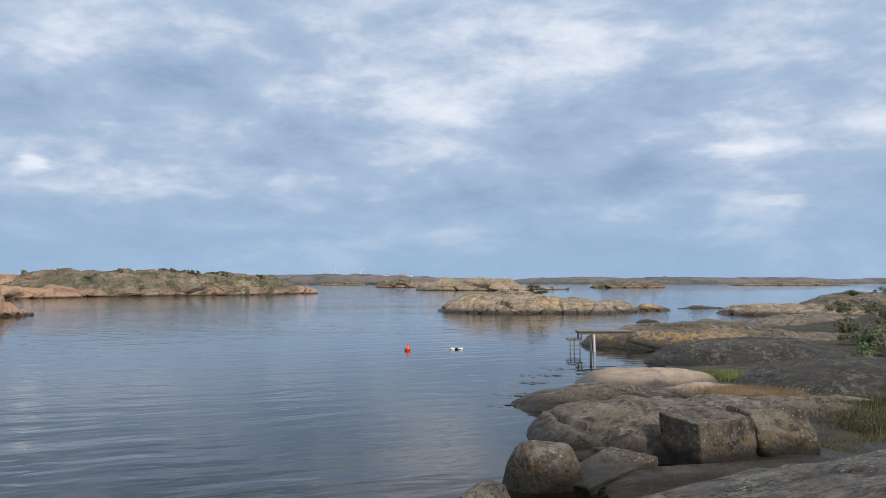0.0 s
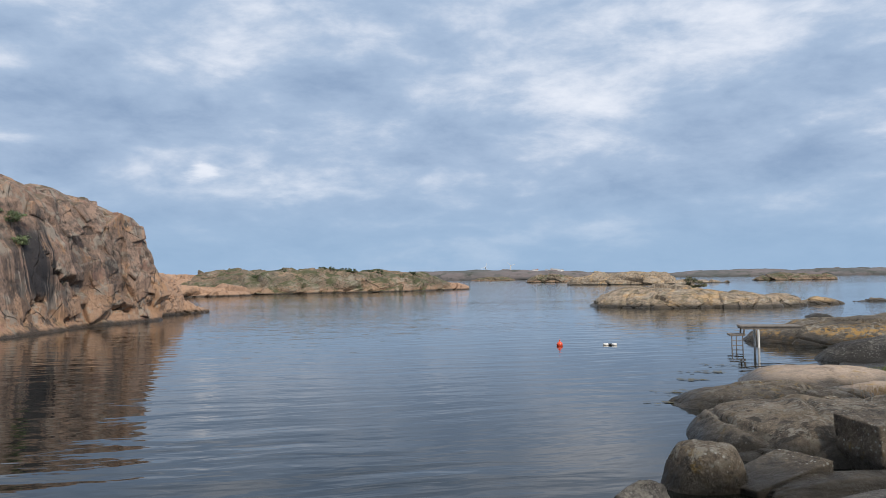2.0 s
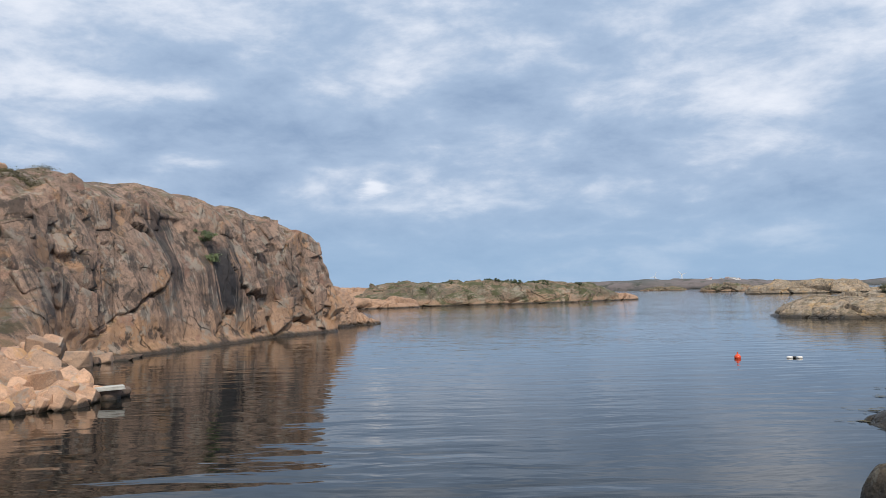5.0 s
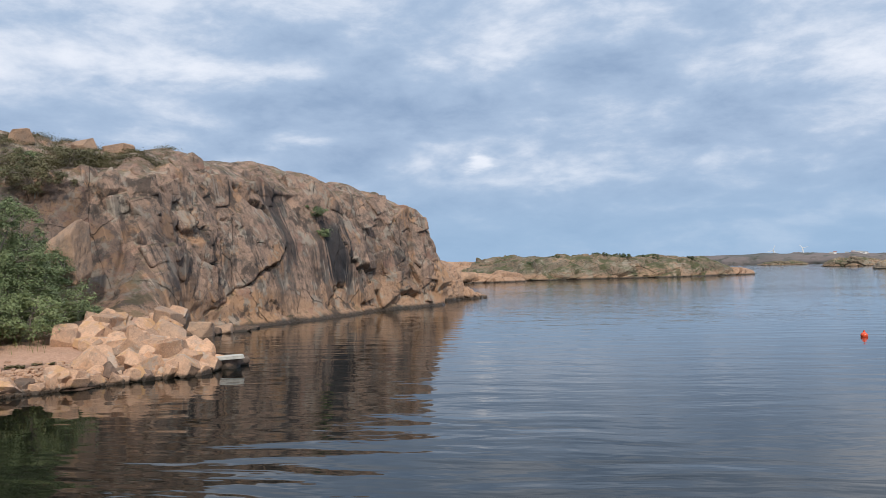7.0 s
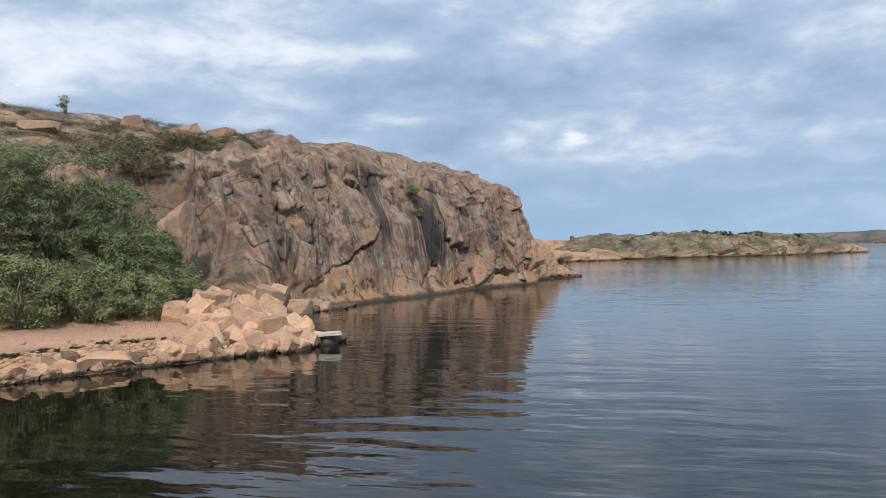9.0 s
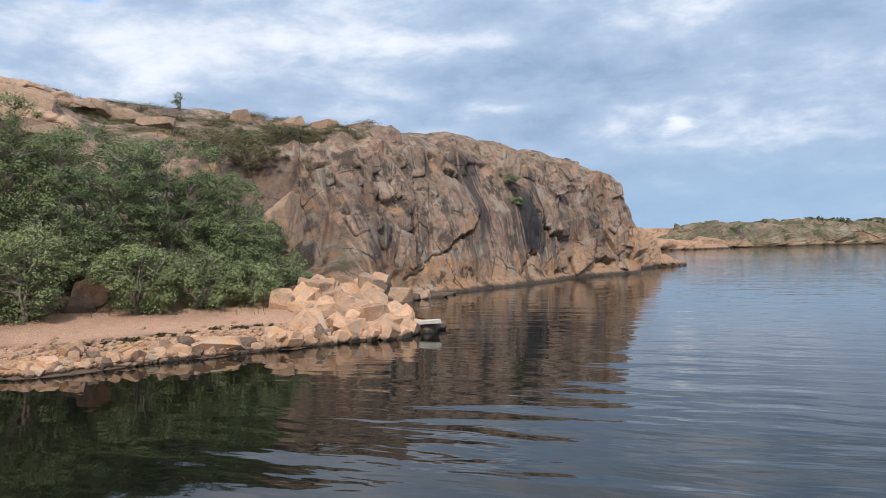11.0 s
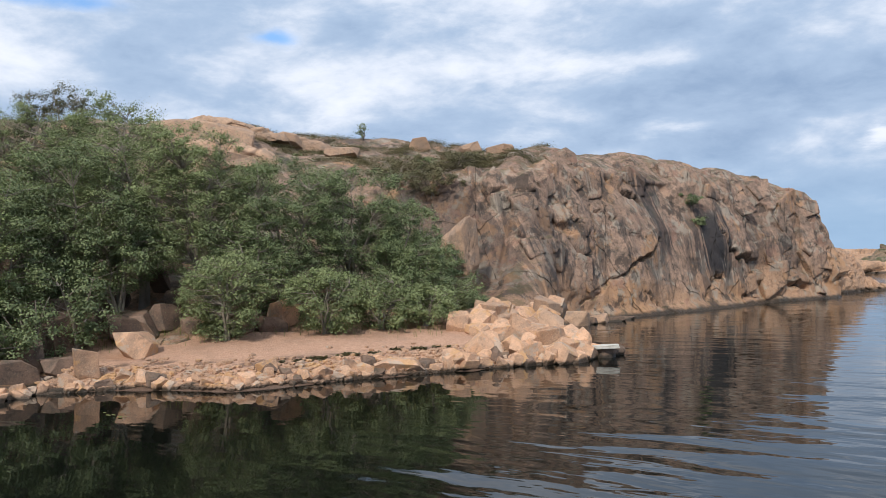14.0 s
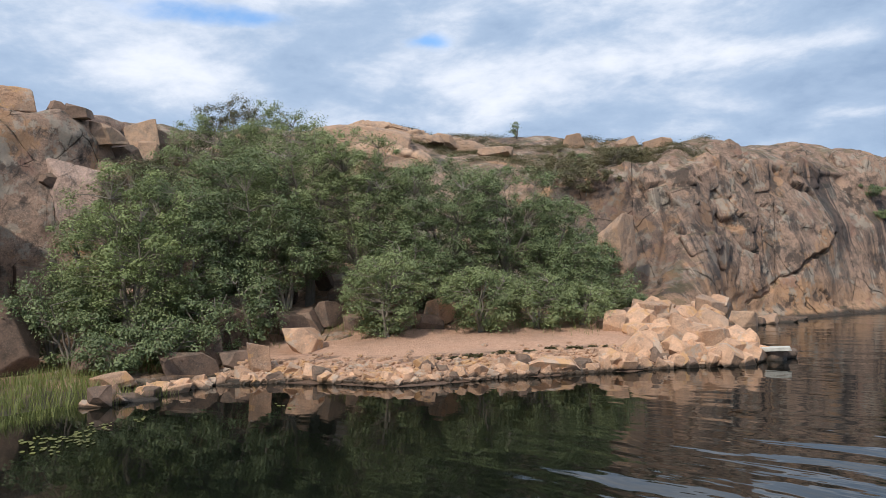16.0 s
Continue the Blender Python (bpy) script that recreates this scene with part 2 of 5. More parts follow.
        col = mixc(nt, mth(nt, "MULTIPLY", mth(nt, "MULTIPLY", ramp(nt, thin, 0.55, 0.66), ramp(nt, blot, 0.48, 0.6)), streak * 0.3), col, (0.07, 0.06, 0.055))
        col = mixc(nt, mth(nt, "MULTIPLY", ramp(nt, side, 0.58, 0.72), mth(nt, "MULTIPLY", ramp(nt, mid, 0.4, 0.6), streak * 0.5)), col, (0.44, 0.4, 0.35))
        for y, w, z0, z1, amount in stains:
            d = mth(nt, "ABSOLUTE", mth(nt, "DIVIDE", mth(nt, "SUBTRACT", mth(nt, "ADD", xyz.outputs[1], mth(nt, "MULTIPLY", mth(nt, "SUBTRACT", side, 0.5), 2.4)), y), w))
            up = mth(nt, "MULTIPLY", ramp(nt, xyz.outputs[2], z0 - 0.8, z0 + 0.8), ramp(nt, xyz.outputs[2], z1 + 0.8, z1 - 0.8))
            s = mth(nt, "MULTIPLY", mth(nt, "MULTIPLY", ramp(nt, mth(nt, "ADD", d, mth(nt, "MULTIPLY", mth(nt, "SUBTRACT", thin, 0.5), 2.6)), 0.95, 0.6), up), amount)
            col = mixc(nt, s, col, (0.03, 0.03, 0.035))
    if lichen:
        li = mth(nt, "MULTIPLY", ramp(nt, noi(nt, vec, 4.5, 8, 0.7), 0.53 if gold < 0.8 else 0.47, 0.62 if gold < 0.8 else 0.56), ramp(nt, noi(nt, vec, 0.6, 3), 0.48 if gold < 0.8 else 0.42, 0.58 if gold < 0.8 else 0.54))
        li = mth(nt, "MULTIPLY", li, ramp(nt, xyz.outputs[2], 0.7 if gold < 0.8 else 1.0, 0.35 if gold < 0.8 else 0.6))
        col = mixc(nt, mth(nt, "MULTIPLY", li, gold), col, lichen)
    if moss:
        up = node(nt, "ShaderNodeSeparateXYZ", {0: node(nt, "ShaderNodeNewGeometry").outputs["Normal"]}).outputs[2]
        mo = mth(nt, "MULTIPLY", ramp(nt, noi(nt, vec, 0.25 if moss > 0.8 else 1.2, 9, 0.68), 0.4 if moss > 0.8 else 0.48, 0.56), ramp(nt, up, 0.45, 0.8))
        col = mixc(nt, mth(nt, "MULTIPLY", mo, moss), col, moss_col)
    if jo is not None:
        col = mixc(nt, mth(nt, "MULTIPLY", jo, joints), col, (0.03, 0.025, 0.02))
    if band:
        edge = mth(nt, "ADD", xyz.outputs[2], mth(nt, "MULTIPLY", mth(nt, "SUBTRACT", mid, 0.5), 0.5))
        # dark waterline; a tall band on M_OCHRE also paints undercut shade
        wet = ramp(nt, edge, band, band * 0.3)
        col = mixc(nt, mth(nt, "MULTIPLY", wet, 0.9), col, (0.022, 0.02, 0.016))
        nt.links.new(mth(nt, "SUBTRACT", 0.85, mth(nt, "MULTIPLY", wet, 0.45)), bs.inputs["Roughness"])
    else:
        bs.inputs["Roughness"].default_value = 0.85
    nt.links.new(col, bs.inputs["Base Color"])
    bs.inputs["Specular IOR Level"].default_value = 0.3
    b1 = node(nt, "ShaderNodeBump", {"Height": noi(nt, vec, 2.8, 12, 0.68, 0.2), "Strength": bump, "Distance": 0.16})
    b2 = node(nt, "ShaderNodeBump", {"Height": noi(nt, vec, 22.0, 8, 0.75), "Strength": bump, "Distance": 0.05, "Normal": b1.outputs[0]})
    out = b2
    if jo is not None:
        out = node(nt, "ShaderNodeBump", {"Height": mth(nt, "SUBTRACT", 1.0, jo), "Strength": 0.8, "Distance": 0.12 * joint_size, "Normal": b2.outputs[0]})
    nt.links.new(out.outputs[0], bs.inputs["Normal"])
    return m


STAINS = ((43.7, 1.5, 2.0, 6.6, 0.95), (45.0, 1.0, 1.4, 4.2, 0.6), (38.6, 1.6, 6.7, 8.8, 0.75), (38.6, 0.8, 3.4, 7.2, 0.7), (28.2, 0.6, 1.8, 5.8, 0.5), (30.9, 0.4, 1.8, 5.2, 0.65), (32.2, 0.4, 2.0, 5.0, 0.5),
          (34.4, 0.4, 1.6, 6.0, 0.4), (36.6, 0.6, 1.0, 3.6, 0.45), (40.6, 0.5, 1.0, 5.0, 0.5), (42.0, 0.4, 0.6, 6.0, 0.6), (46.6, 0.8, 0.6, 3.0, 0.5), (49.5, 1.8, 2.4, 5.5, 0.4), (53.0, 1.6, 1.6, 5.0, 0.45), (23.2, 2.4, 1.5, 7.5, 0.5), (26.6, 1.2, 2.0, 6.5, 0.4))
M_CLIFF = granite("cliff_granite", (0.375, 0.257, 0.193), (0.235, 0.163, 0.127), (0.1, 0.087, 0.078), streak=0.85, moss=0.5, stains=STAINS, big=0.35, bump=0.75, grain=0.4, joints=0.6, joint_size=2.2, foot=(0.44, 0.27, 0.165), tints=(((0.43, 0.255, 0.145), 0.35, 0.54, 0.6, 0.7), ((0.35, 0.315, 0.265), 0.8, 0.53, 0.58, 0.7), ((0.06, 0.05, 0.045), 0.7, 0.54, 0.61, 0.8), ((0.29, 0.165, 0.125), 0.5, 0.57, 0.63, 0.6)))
M_PINK = granite("fresh_pink_granite", (0.56, 0.36, 0.245), (0.46, 0.285, 0.185), (0.36, 0.255, 0.19), band=0.16, local=True, bump=0.5, big=0.8, tints=(((0.52, 0.31, 0.14), 1.1, 0.54, 0.6, 0.6), ((0.4, 0.35, 0.3), 1.4, 0.55, 0.6, 0.65), ((0.2, 0.14, 0.11), 2.2, 0.6, 0.66, 0.6)))
M_RIDGE = granite("ridge_granite", (0.44, 0.3, 0.21), (0.36, 0.245, 0.175), (0.27, 0.21, 0.17), band=0.0, local=True, bump=0.6)
# weathered granite with the shade under trees and cliff put into its colour
M_DIM = granite("weathered_shaded_boulder_granite", (0.225, 0.155, 0.118), (0.16, 0.11, 0.087), (0.105, 0.085, 0.072), band=0.16, local=True, moss=0.2, bump=0.5)
M_GREY = granite("grey_shore_granite", (0.25, 0.205, 0.152), (0.13, 0.104, 0.077), (0.045, 0.039, 0.034), spots=0.95, big=0.8, bump=1.0, lichen=(0.42, 0.27, 0.06), band=0.5, streak=0.25, grain=0.45, crust=0.85)
# band is raised so the waterline colour also darkens the hump's shaded undercut
M_OCHRE = granite("ochre_stained_granite", (0.19, 0.158, 0.118), (0.115, 0.094, 0.07), (0.05, 0.045, 0.038), spots=0.3, big=0.6, bump=1.0, lichen=(0.44, 0.26, 0.075), gold=0.9, band=0.55, streak=0.25, grain=0.4, crust=0.85)
M_DARK = granite("dark_smooth_granite", (0.072, 0.066, 0.058), (0.042, 0.038, 0.034), (0.027, 0.025, 0.023), spots=0.5, big=0.8, bump=1.0, band=0.3, grain=0.3, crust=0.4)
M_PALE = granite("pale_smooth_granite", (0.46, 0.36, 0.275), (0.38, 0.295, 0.225), (0.23, 0.185, 0.145), lichen=(0.4, 0.26, 0.07), band=0.4, spots=0.2)
M_SLAB = granite("speckled_slab_granite", (0.2, 0.186, 0.167), (0.108, 0.1, 0.09), (0.034, 0.031, 0.029), spots=0.9, bump=1.0, band=0.0, grain=0.5, crust=0.85)
M_ISLE = granite("island_granite", (0.3, 0.215, 0.155), (0.17, 0.14, 0.105), (0.085, 0.085, 0.066), band=0.5, moss=0.9, streak=0.2, big=0.06, lichen=(0.3, 0.24, 0.1), bump=0.8, moss_col=(0.062, 0.072, 0.03), foot=(0.4, 0.26, 0.17), foot_z=1.5, joints=0.35, joint_size=7.0, tints=(((0.36, 0.24, 0.16), 0.12, 0.55, 0.6, 0.6), ((0.3, 0.28, 0.22), 0.25, 0.54, 0.6, 0.6), ((0.05, 0.06, 0.025), 0.2, 0.55, 0.61, 0.75)))
M_SKERRY = granite("skerry_granite", (0.45, 0.35, 0.25), (0.3, 0.235, 0.165), (0.14, 0.122, 0.1), band=0.5, moss=0.45, streak=0.2, big=0.12, lichen=(0.42, 0.28, 0.09), bump=0.8, joints=0.55, joint_size=3.5, tints=(((0.52, 0.34, 0.16), 0.35, 0.54, 0.6, 0.55), ((0.42, 0.38, 0.31), 0.8, 0.54, 0.6, 0.6), ((0.07, 0.06, 0.05), 0.9, 0.58, 0.64, 0.7)))
M_POINT = granite("orange_point_granite", (0.46, 0.295, 0.195), (0.37, 0.235, 0.158), (0.26, 0.19, 0.142), band=0.45, big=0.1, bump=0.8, joints=0.55, joint_size=3.5)


def coast_material():
    m, nt, bs = material("far_heath_and_rock")
    pos = node(nt, "ShaderNodeNewGeometry").outputs["Position"]
    a = noi(nt, scaled(nt, pos, (1, 1, 3)), 0.012, 6, 0.65)
    b = noi(nt, scaled(nt, pos, (1, 1, 2)), 0.05, 6, 0.7)
    col = mixc(nt, ramp(nt, a, 0.42, 0.58), (0.155, 0.135, 0.135), (0.095, 0.098, 0.096))
    col = mixc(nt, ramp(nt, b, 0.5, 0.66), col, (0.055, 0.065, 0.055))
    nt.links.new(col, bs.inputs["Base Color"])
    bs.inputs["Roughness"].default_value = 0.95
    return m


def water_material():
    m, nt, bs = material("sea_water")
    pos = node(nt, "ShaderNodeNewGeometry").outputs["Position"]
    bs.inputs["Base Color"].default_value = (0.004, 0.0055, 0.0042, 1)
    bs.inputs["Roughness"].default_value = 0.03
    bs.inputs["IOR"].default_value = 1.333
    turned = node(nt, "ShaderNodeVectorRotate", {"Vector": pos, "Axis": (0, 0, 1), "Angle": radians(-22)}).outputs[0]
    bent = node(nt, "ShaderNodeVectorMath", {0: turned, 1: scaled(nt, node(nt, "ShaderNodeTexNoise", {"Vector": pos, "Scale": 0.22, "Detail": 2.0}).outputs["Color"], (1.1, 1.1, 0.0))}, op="ADD").outputs[0]
    swell = noi(nt, scaled(nt, bent, (0.34, 1.25, 1.0)), 0.75, 1.0, 0.4, 0.2)
    chop = noi(nt, scaled(nt, bent, (0.5, 1.2, 1.0)), 1.9, 2.0, 0.45, 0.2)
    ripple = noi(nt, scaled(nt, bent, (0.6, 1.2, 1.0)), 7.0, 2, 0.5)
    # calm in the lee of the cliff, breeze in patches further out
    patch = ramp(nt, noi(nt, scaled(nt, turned, (0.5, 1.0, 1.0)), 0.06, 3, 0.55), 0.4, 0.68)
    far = node(nt, "ShaderNodeVectorMath", {0: pos, 1: (0.0, 0.0, 0.0)}, "DISTANCE").outputs["Value"]
    breeze = mth(nt, "MULTIPLY", mth(nt, "ADD", 0.15, mth(nt, "MULTIPLY", ramp(nt, far, 28.0, 85.0), 0.85)), mth(nt, "ADD", 0.35, patch))
    cove = node(nt, "ShaderNodeVectorMath", {0: pos, 1: (-21.0, 2.0, 0.0)}, "DISTANCE").outputs["Value"]
    lee = mth(nt, "ADD", 0.28, mth(nt, "MULTIPLY", ramp(nt, cove, 6.0, 17.0), 0.72))
    near = ramp(nt, node(nt, "ShaderNodeVectorMath", {0: pos, 1: (-7.0, 8.5, 0.0)}, "DISTANCE").outputs["Value"], 8.0, 3.0)
    h = mth(nt, "MULTIPLY", swell, mth(nt, "ADD", mth(nt, "MULTIPLY", lee, 0.022), mth(nt, "MULTIPLY", near, 0.055)))
    h = mth(nt, "ADD", h, mth(nt, "MULTIPLY", chop, mth(nt, "ADD", mth(nt, "ADD", mth(nt, "MULTIPLY", lee, 0.0075), mth(nt, "MULTIPLY", near, 0.006)), mth(nt, "MULTIPLY", breeze, 0.032))))
    h = mth(nt, "ADD", h, mth(nt, "MULTIPLY", ripple, mth(nt, "MULTIPLY", breeze, 0.0016)))
    b = node(nt, "ShaderNodeBump", {"Height": h, "Strength": 1.0, "Distance": 1.0})
    nt.links.new(b.outputs[0], bs.inputs["Normal"])
    return m


def leaf_material(name, a, b, thin=0.24):
    m, nt, bs = material(name)
    isl = node(nt, "ShaderNodeNewGeometry").outputs["Random Per Island"]
    pos = node(nt, "ShaderNodeNewGeometry").outputs["Position"]
    col = mixc(nt, isl, a, b)
    col = mixc(nt, mth(nt, "MULTIPLY", ramp(nt, noi(nt, pos, 0.7, 3), 0.45, 0.65), 0.6), col, tuple(c * 0.6 for c in a))
    nt.links.new(col, bs.inputs["Base Color"])
    bs.inputs["Roughness"].default_value = 0.55
    tr = node(nt, "ShaderNodeBsdfTranslucent", {"Color": col})
    mx = node(nt, "ShaderNodeMixShader", {0: thin, 1: bs.outputs[0], 2: tr.outputs[0]})
    nt.links.new(mx.outputs[0], nt.nodes["Material Output"].inputs[0])
    return m


def plain(name, col, rough=0.6, var=0.35, scale=6.0, metal=0.0):
    """A paint, bark or wood with worn and dirty patches."""
    m, nt, bs = material(name)
    pos = node(nt, "ShaderNodeNewGeometry").outputs["Position"]
    n = noi(nt, pos, scale, 7, 0.65)
    c = mixc(nt, mth(nt, "MULTIPLY", ramp(nt, n, 0.4, 0.7), var), col, tuple(x * 0.4 for x in col))
    nt.links.new(c, bs.inputs["Base Color"])
    bs.inputs["Roughness"].default_value, bs.inputs["Metallic"].default_value = rough, metal
    bmp = node(nt, "ShaderNodeBump", {"Height": noi(nt, pos, scale * 4, 6, 0.7), "Strength": 0.4, "Distance": 0.01})
    nt.links.new(bmp.outputs[0], bs.inputs["Normal"])
    return m


def shingle_material():
    m, nt, bs = material("pink_shingle")
    pos = node(nt, "ShaderNodeNewGeometry").outputs["Position"]
    st = node(nt, "ShaderNodeTexVoronoi", {"Vector": pos, "Scale": 16.0})
    big = noi(nt, pos, 0.8, 6, 0.6)
    col = mixc(nt, st.outputs["Color"], (0.38, 0.225, 0.155), (0.52, 0.335, 0.24))
    col = mixc(nt, mth(nt, "MULTIPLY", ramp(nt, big, 0.45, 0.7), 0.5), col, (0.3, 0.2, 0.15))
    weed = noi(nt, scaled(nt, pos, (1.0, 0.45, 1.0)), 2.4, 6, 0.7)
    xyz = node(nt, "ShaderNodeSeparateXYZ", {0: pos})
    line_h = mth(nt, "ABSOLUTE", mth(nt, "SUBTRACT", xyz.outputs[2], 0.5))
    w = mth(nt, "MULTIPLY", ramp(nt, line_h, 0.11, 0.02), ramp(nt, weed, 0.45, 0.58))
    col = mixc(nt, mth(nt, "MULTIPLY", w, 0.75), col, (0.06, 0.04, 0.03))
    damp = ramp(nt, mth(nt, "ADD", xyz.outputs[2], mth(nt, "MULTIPLY", mth(nt, "SUBTRACT", big, 0.5), 0.15)), 0.2, 0.08)
    col = mixc(nt, mth(nt, "MULTIPLY", damp, 0.85), col, (0.06, 0.04, 0.03))
    nt.links.new(col, bs.inputs["Base Color"])
    bs.inputs["Roughness"].default_value = 0.9
    b = node(nt, "ShaderNodeBump", {"Height": st.outputs["Distance"], "Strength": 0.8, "Distance": 0.05})
    nt.links.new(b.outputs[0], bs.inputs["Normal"])
    return m


M_COAST, M_WATER, M_SHINGLE = coast_material(), water_material(), shingle_material()
M_LEAF = leaf_material("green_leaf", (0.13, 0.175, 0.075), (0.29, 0.345, 0.155))
M_LEAF_DK = leaf_material("deep_green_leaf", (0.1, 0.145, 0.066), (0.23, 0.285, 0.13))
M_LEAF_LT = leaf_material("fresh_green_leaf", (0.155, 0.21, 0.08), (0.32, 0.38, 0.16))
M_HEATH = leaf_material("heather_sprig", (0.1, 0.096, 0.043), (0.175, 0.16, 0.078), 0.1)
M_SCRUB = leaf_material("scrub_leaf", (0.075, 0.085, 0.04), (0.15, 0.14, 0.07))
M_ISLE_BUSH = leaf_material("dark_island_leaf", (0.035, 0.055, 0.02), (0.08, 0.11, 0.04), 0.1)
M_GRASS = leaf_material("shore_grass", (0.11, 0.15, 0.035), (0.23, 0.245, 0.08))
M_TUFT = leaf_material("dark_tuft", (0.06, 0.062, 0.022), (0.14, 0.125, 0.05), 0.1)
M_STRAW = leaf_material("dry_grass", (0.24, 0.16, 0.085), (0.37, 0.27, 0.15))
M_BARK = plain("grey_bark", (0.22, 0.195, 0.165), 0.9)
M_SOIL = granite("shore_soil", (0.055, 0.048, 0.036), (0.036, 0.031, 0.023), (0.026, 0.022, 0.017), band=0.25, moss=0.6)
M_WOOD = plain("weathered_jetty_wood", (0.2, 0.175, 0.15), 0.85, 0.6)
M_WHITE = plain("white_paint", (0.78, 0.77, 0.74), 0.45, 0.12)
M_ORANGE = plain("orange_buoy_plastic", (0.75, 0.09, 0.035), 0.35, 0.15)
M_BLACK = plain("black_rubber", (0.03, 0.03, 0.03), 0.6)
M_STEEL = plain("galvanised_steel", (0.45, 0.46, 0.46), 0.4, 0.3, metal=0.8)
M_ROOF = plain("red_roof_tile", (0.3, 0.1, 0.06), 0.8)
M_CONC = plain("pale_sawn_stone", (0.5, 0.5, 0.47), 0.8, 0.4)

# ---------------------------------------------------------------- sea


def make_sea():
    ring = np.concatenate([[0.0], np.geomspace(3.0, 4600.0, 60)])
    a = np.linspace(0, 2 * np.pi, 97)[:-1]
    V = np.stack([np.outer(np.cos(a), ring), np.outer(np.sin(a), ring), np.zeros((96, 61))], -1)
    tagged(new("water", sheet("water", V, M_WATER, True)), "dark calm sea water with low ripples", "water", kind="structure")


make_sea()

# ---------------------------------------------------------------- west headland: cliff, slope, plateau
# shore stations from south to north: bearing and distance of the waterline, bearing inland
SHORE = ((150, 14, 130), (125, 17, 115), (108, 18.5, 105), (98, 19.5, 98), (93.5, 21, 93.5), (89, 22.2, 89), (84, 24, 84), (78, 23.4, 78),
         (72, 21.6, 72), (65.5, 22.3, 66), (59.5, 23.1, 60), (55, 23.8, 58), (51, 25, 60), (49.2, 37, 62), (47.4, 42, 66), (42, 47.5, 80),
         (38, 53, 88), (34.4, 60, 90), (31.4, 65.3, 95), (30.2, 67.3, 125), (31.4, 75, 150), (36, 82, 165), (45, 95, 180))
# along the way inland: foot, mid slope (metres in, metres up)
LOWER = ((6, 0.4, 10, 1), (8, 0.8, 12, 4), (9, 0.8, 12, 5), (13.4, 0.9, 14.0, 3.6), (12.0, 0.9, 12.8, 3.6), (7, 0.9, 12, 3.2), (4.5, 0.9, 12, 4), (5, 0.9, 14, 4.2),
         (6, 1, 16, 4.5), (6, 1, 17, 4.8), (6, 1, 14.5, 2.3), (6, 1, 14.5, 2.0), (8, 0.8, 14.5, 1.9), (2, 0.6, 3.5, 4), (0.5, 0.5, 1.5, 4.5), (0.5, 0.6, 1.3, 5),
         (0.5, 0.6, 1.3, 5), (0.4, 0.6, 1.1, 5), (0.3, 0.6, 0.8, 4.4), (0.2, 0.6, 0.6, 4.0), (0.5, 0.6, 1.5, 4), (1, 0.6, 3, 4), (1, 0.6, 3, 4))
# crest, brow and plateau
UPPER = ((14, 1.5, 20, 1.8, 30, 2), (15, 9, 20, 10, 30, 11), (14, 9, 20, 10, 30, 11), (15.2, 10.3, 19, 10.8, 28, 11.4), (14.4, 9.7, 19, 10.8, 28, 11.6), (17, 9.9, 21, 11.1, 28, 11.8), (20, 10.6, 25, 12.0, 32, 12.6), (25, 10.8, 28, 11.7, 33, 12.9),
         (27, 10.5, 30, 11.5, 35, 13), (26, 9.8, 30, 11.0, 36, 12.6), (19.5, 7.2, 26, 9.6, 35, 12.6), (18, 7.4, 24.5, 9.5, 36, 12.3), (17.6, 7.7, 24, 9.6, 36, 12.1), (5.5, 7.8, 10, 9.7, 24, 12.0), (3.6, 8.4, 8, 10.2, 22, 11.9), (3.0, 8.6, 7, 10.5, 20, 11.6),
         (2.8, 8.5, 6.5, 10.5, 18, 11.3), (2.2, 8.0, 5.2, 10.1, 16, 10.8), (1.7, 7.2, 3.6, 9.0, 16, 10.2), (1.4, 6.8, 2.5, 8.3, 14, 9.4), (4, 6.0, 6, 7.2, 14, 8.8), (6, 7, 8, 7.5, 16, 9), (6, 7, 8, 7.5, 16, 9))


def profile_points():
    rows = []
    for (az, d, inland), (o1, z1, o2, z2), (o3, z3, ob_, zb, o4, z4) in zip(SHORE, LOWER, UPPER):
        w, i = polar(az, d), polar(inland, 1)
        outs = ((-1.5, -1.3), (0, 0), (o1, z1), (o2, z2), (o3, z3), (ob_, zb), (o4, z4), (o4 + 12, z4 - 1.5), (o4 + 25, -1))
        rows.append([tuple(w + i * o + Vector((0, 0, z))) for o, z in outs])
    return np.array(rows)


def stretch(a, counts, axis):
    """Linear steps between the given rows, so many in each interval."""
    m = np.moveaxis(a, axis, 0)
    out = []
    for k, n in enumerate(counts):
        f = (np.arange(n) / n).reshape(-1, *[1] * (m.ndim - 1))
        out.append(m[k] * (1 - f) + m[k + 1] * f)
    out.append(m[-1:])
    return np.moveaxis(np.concatenate(out), 0, axis)


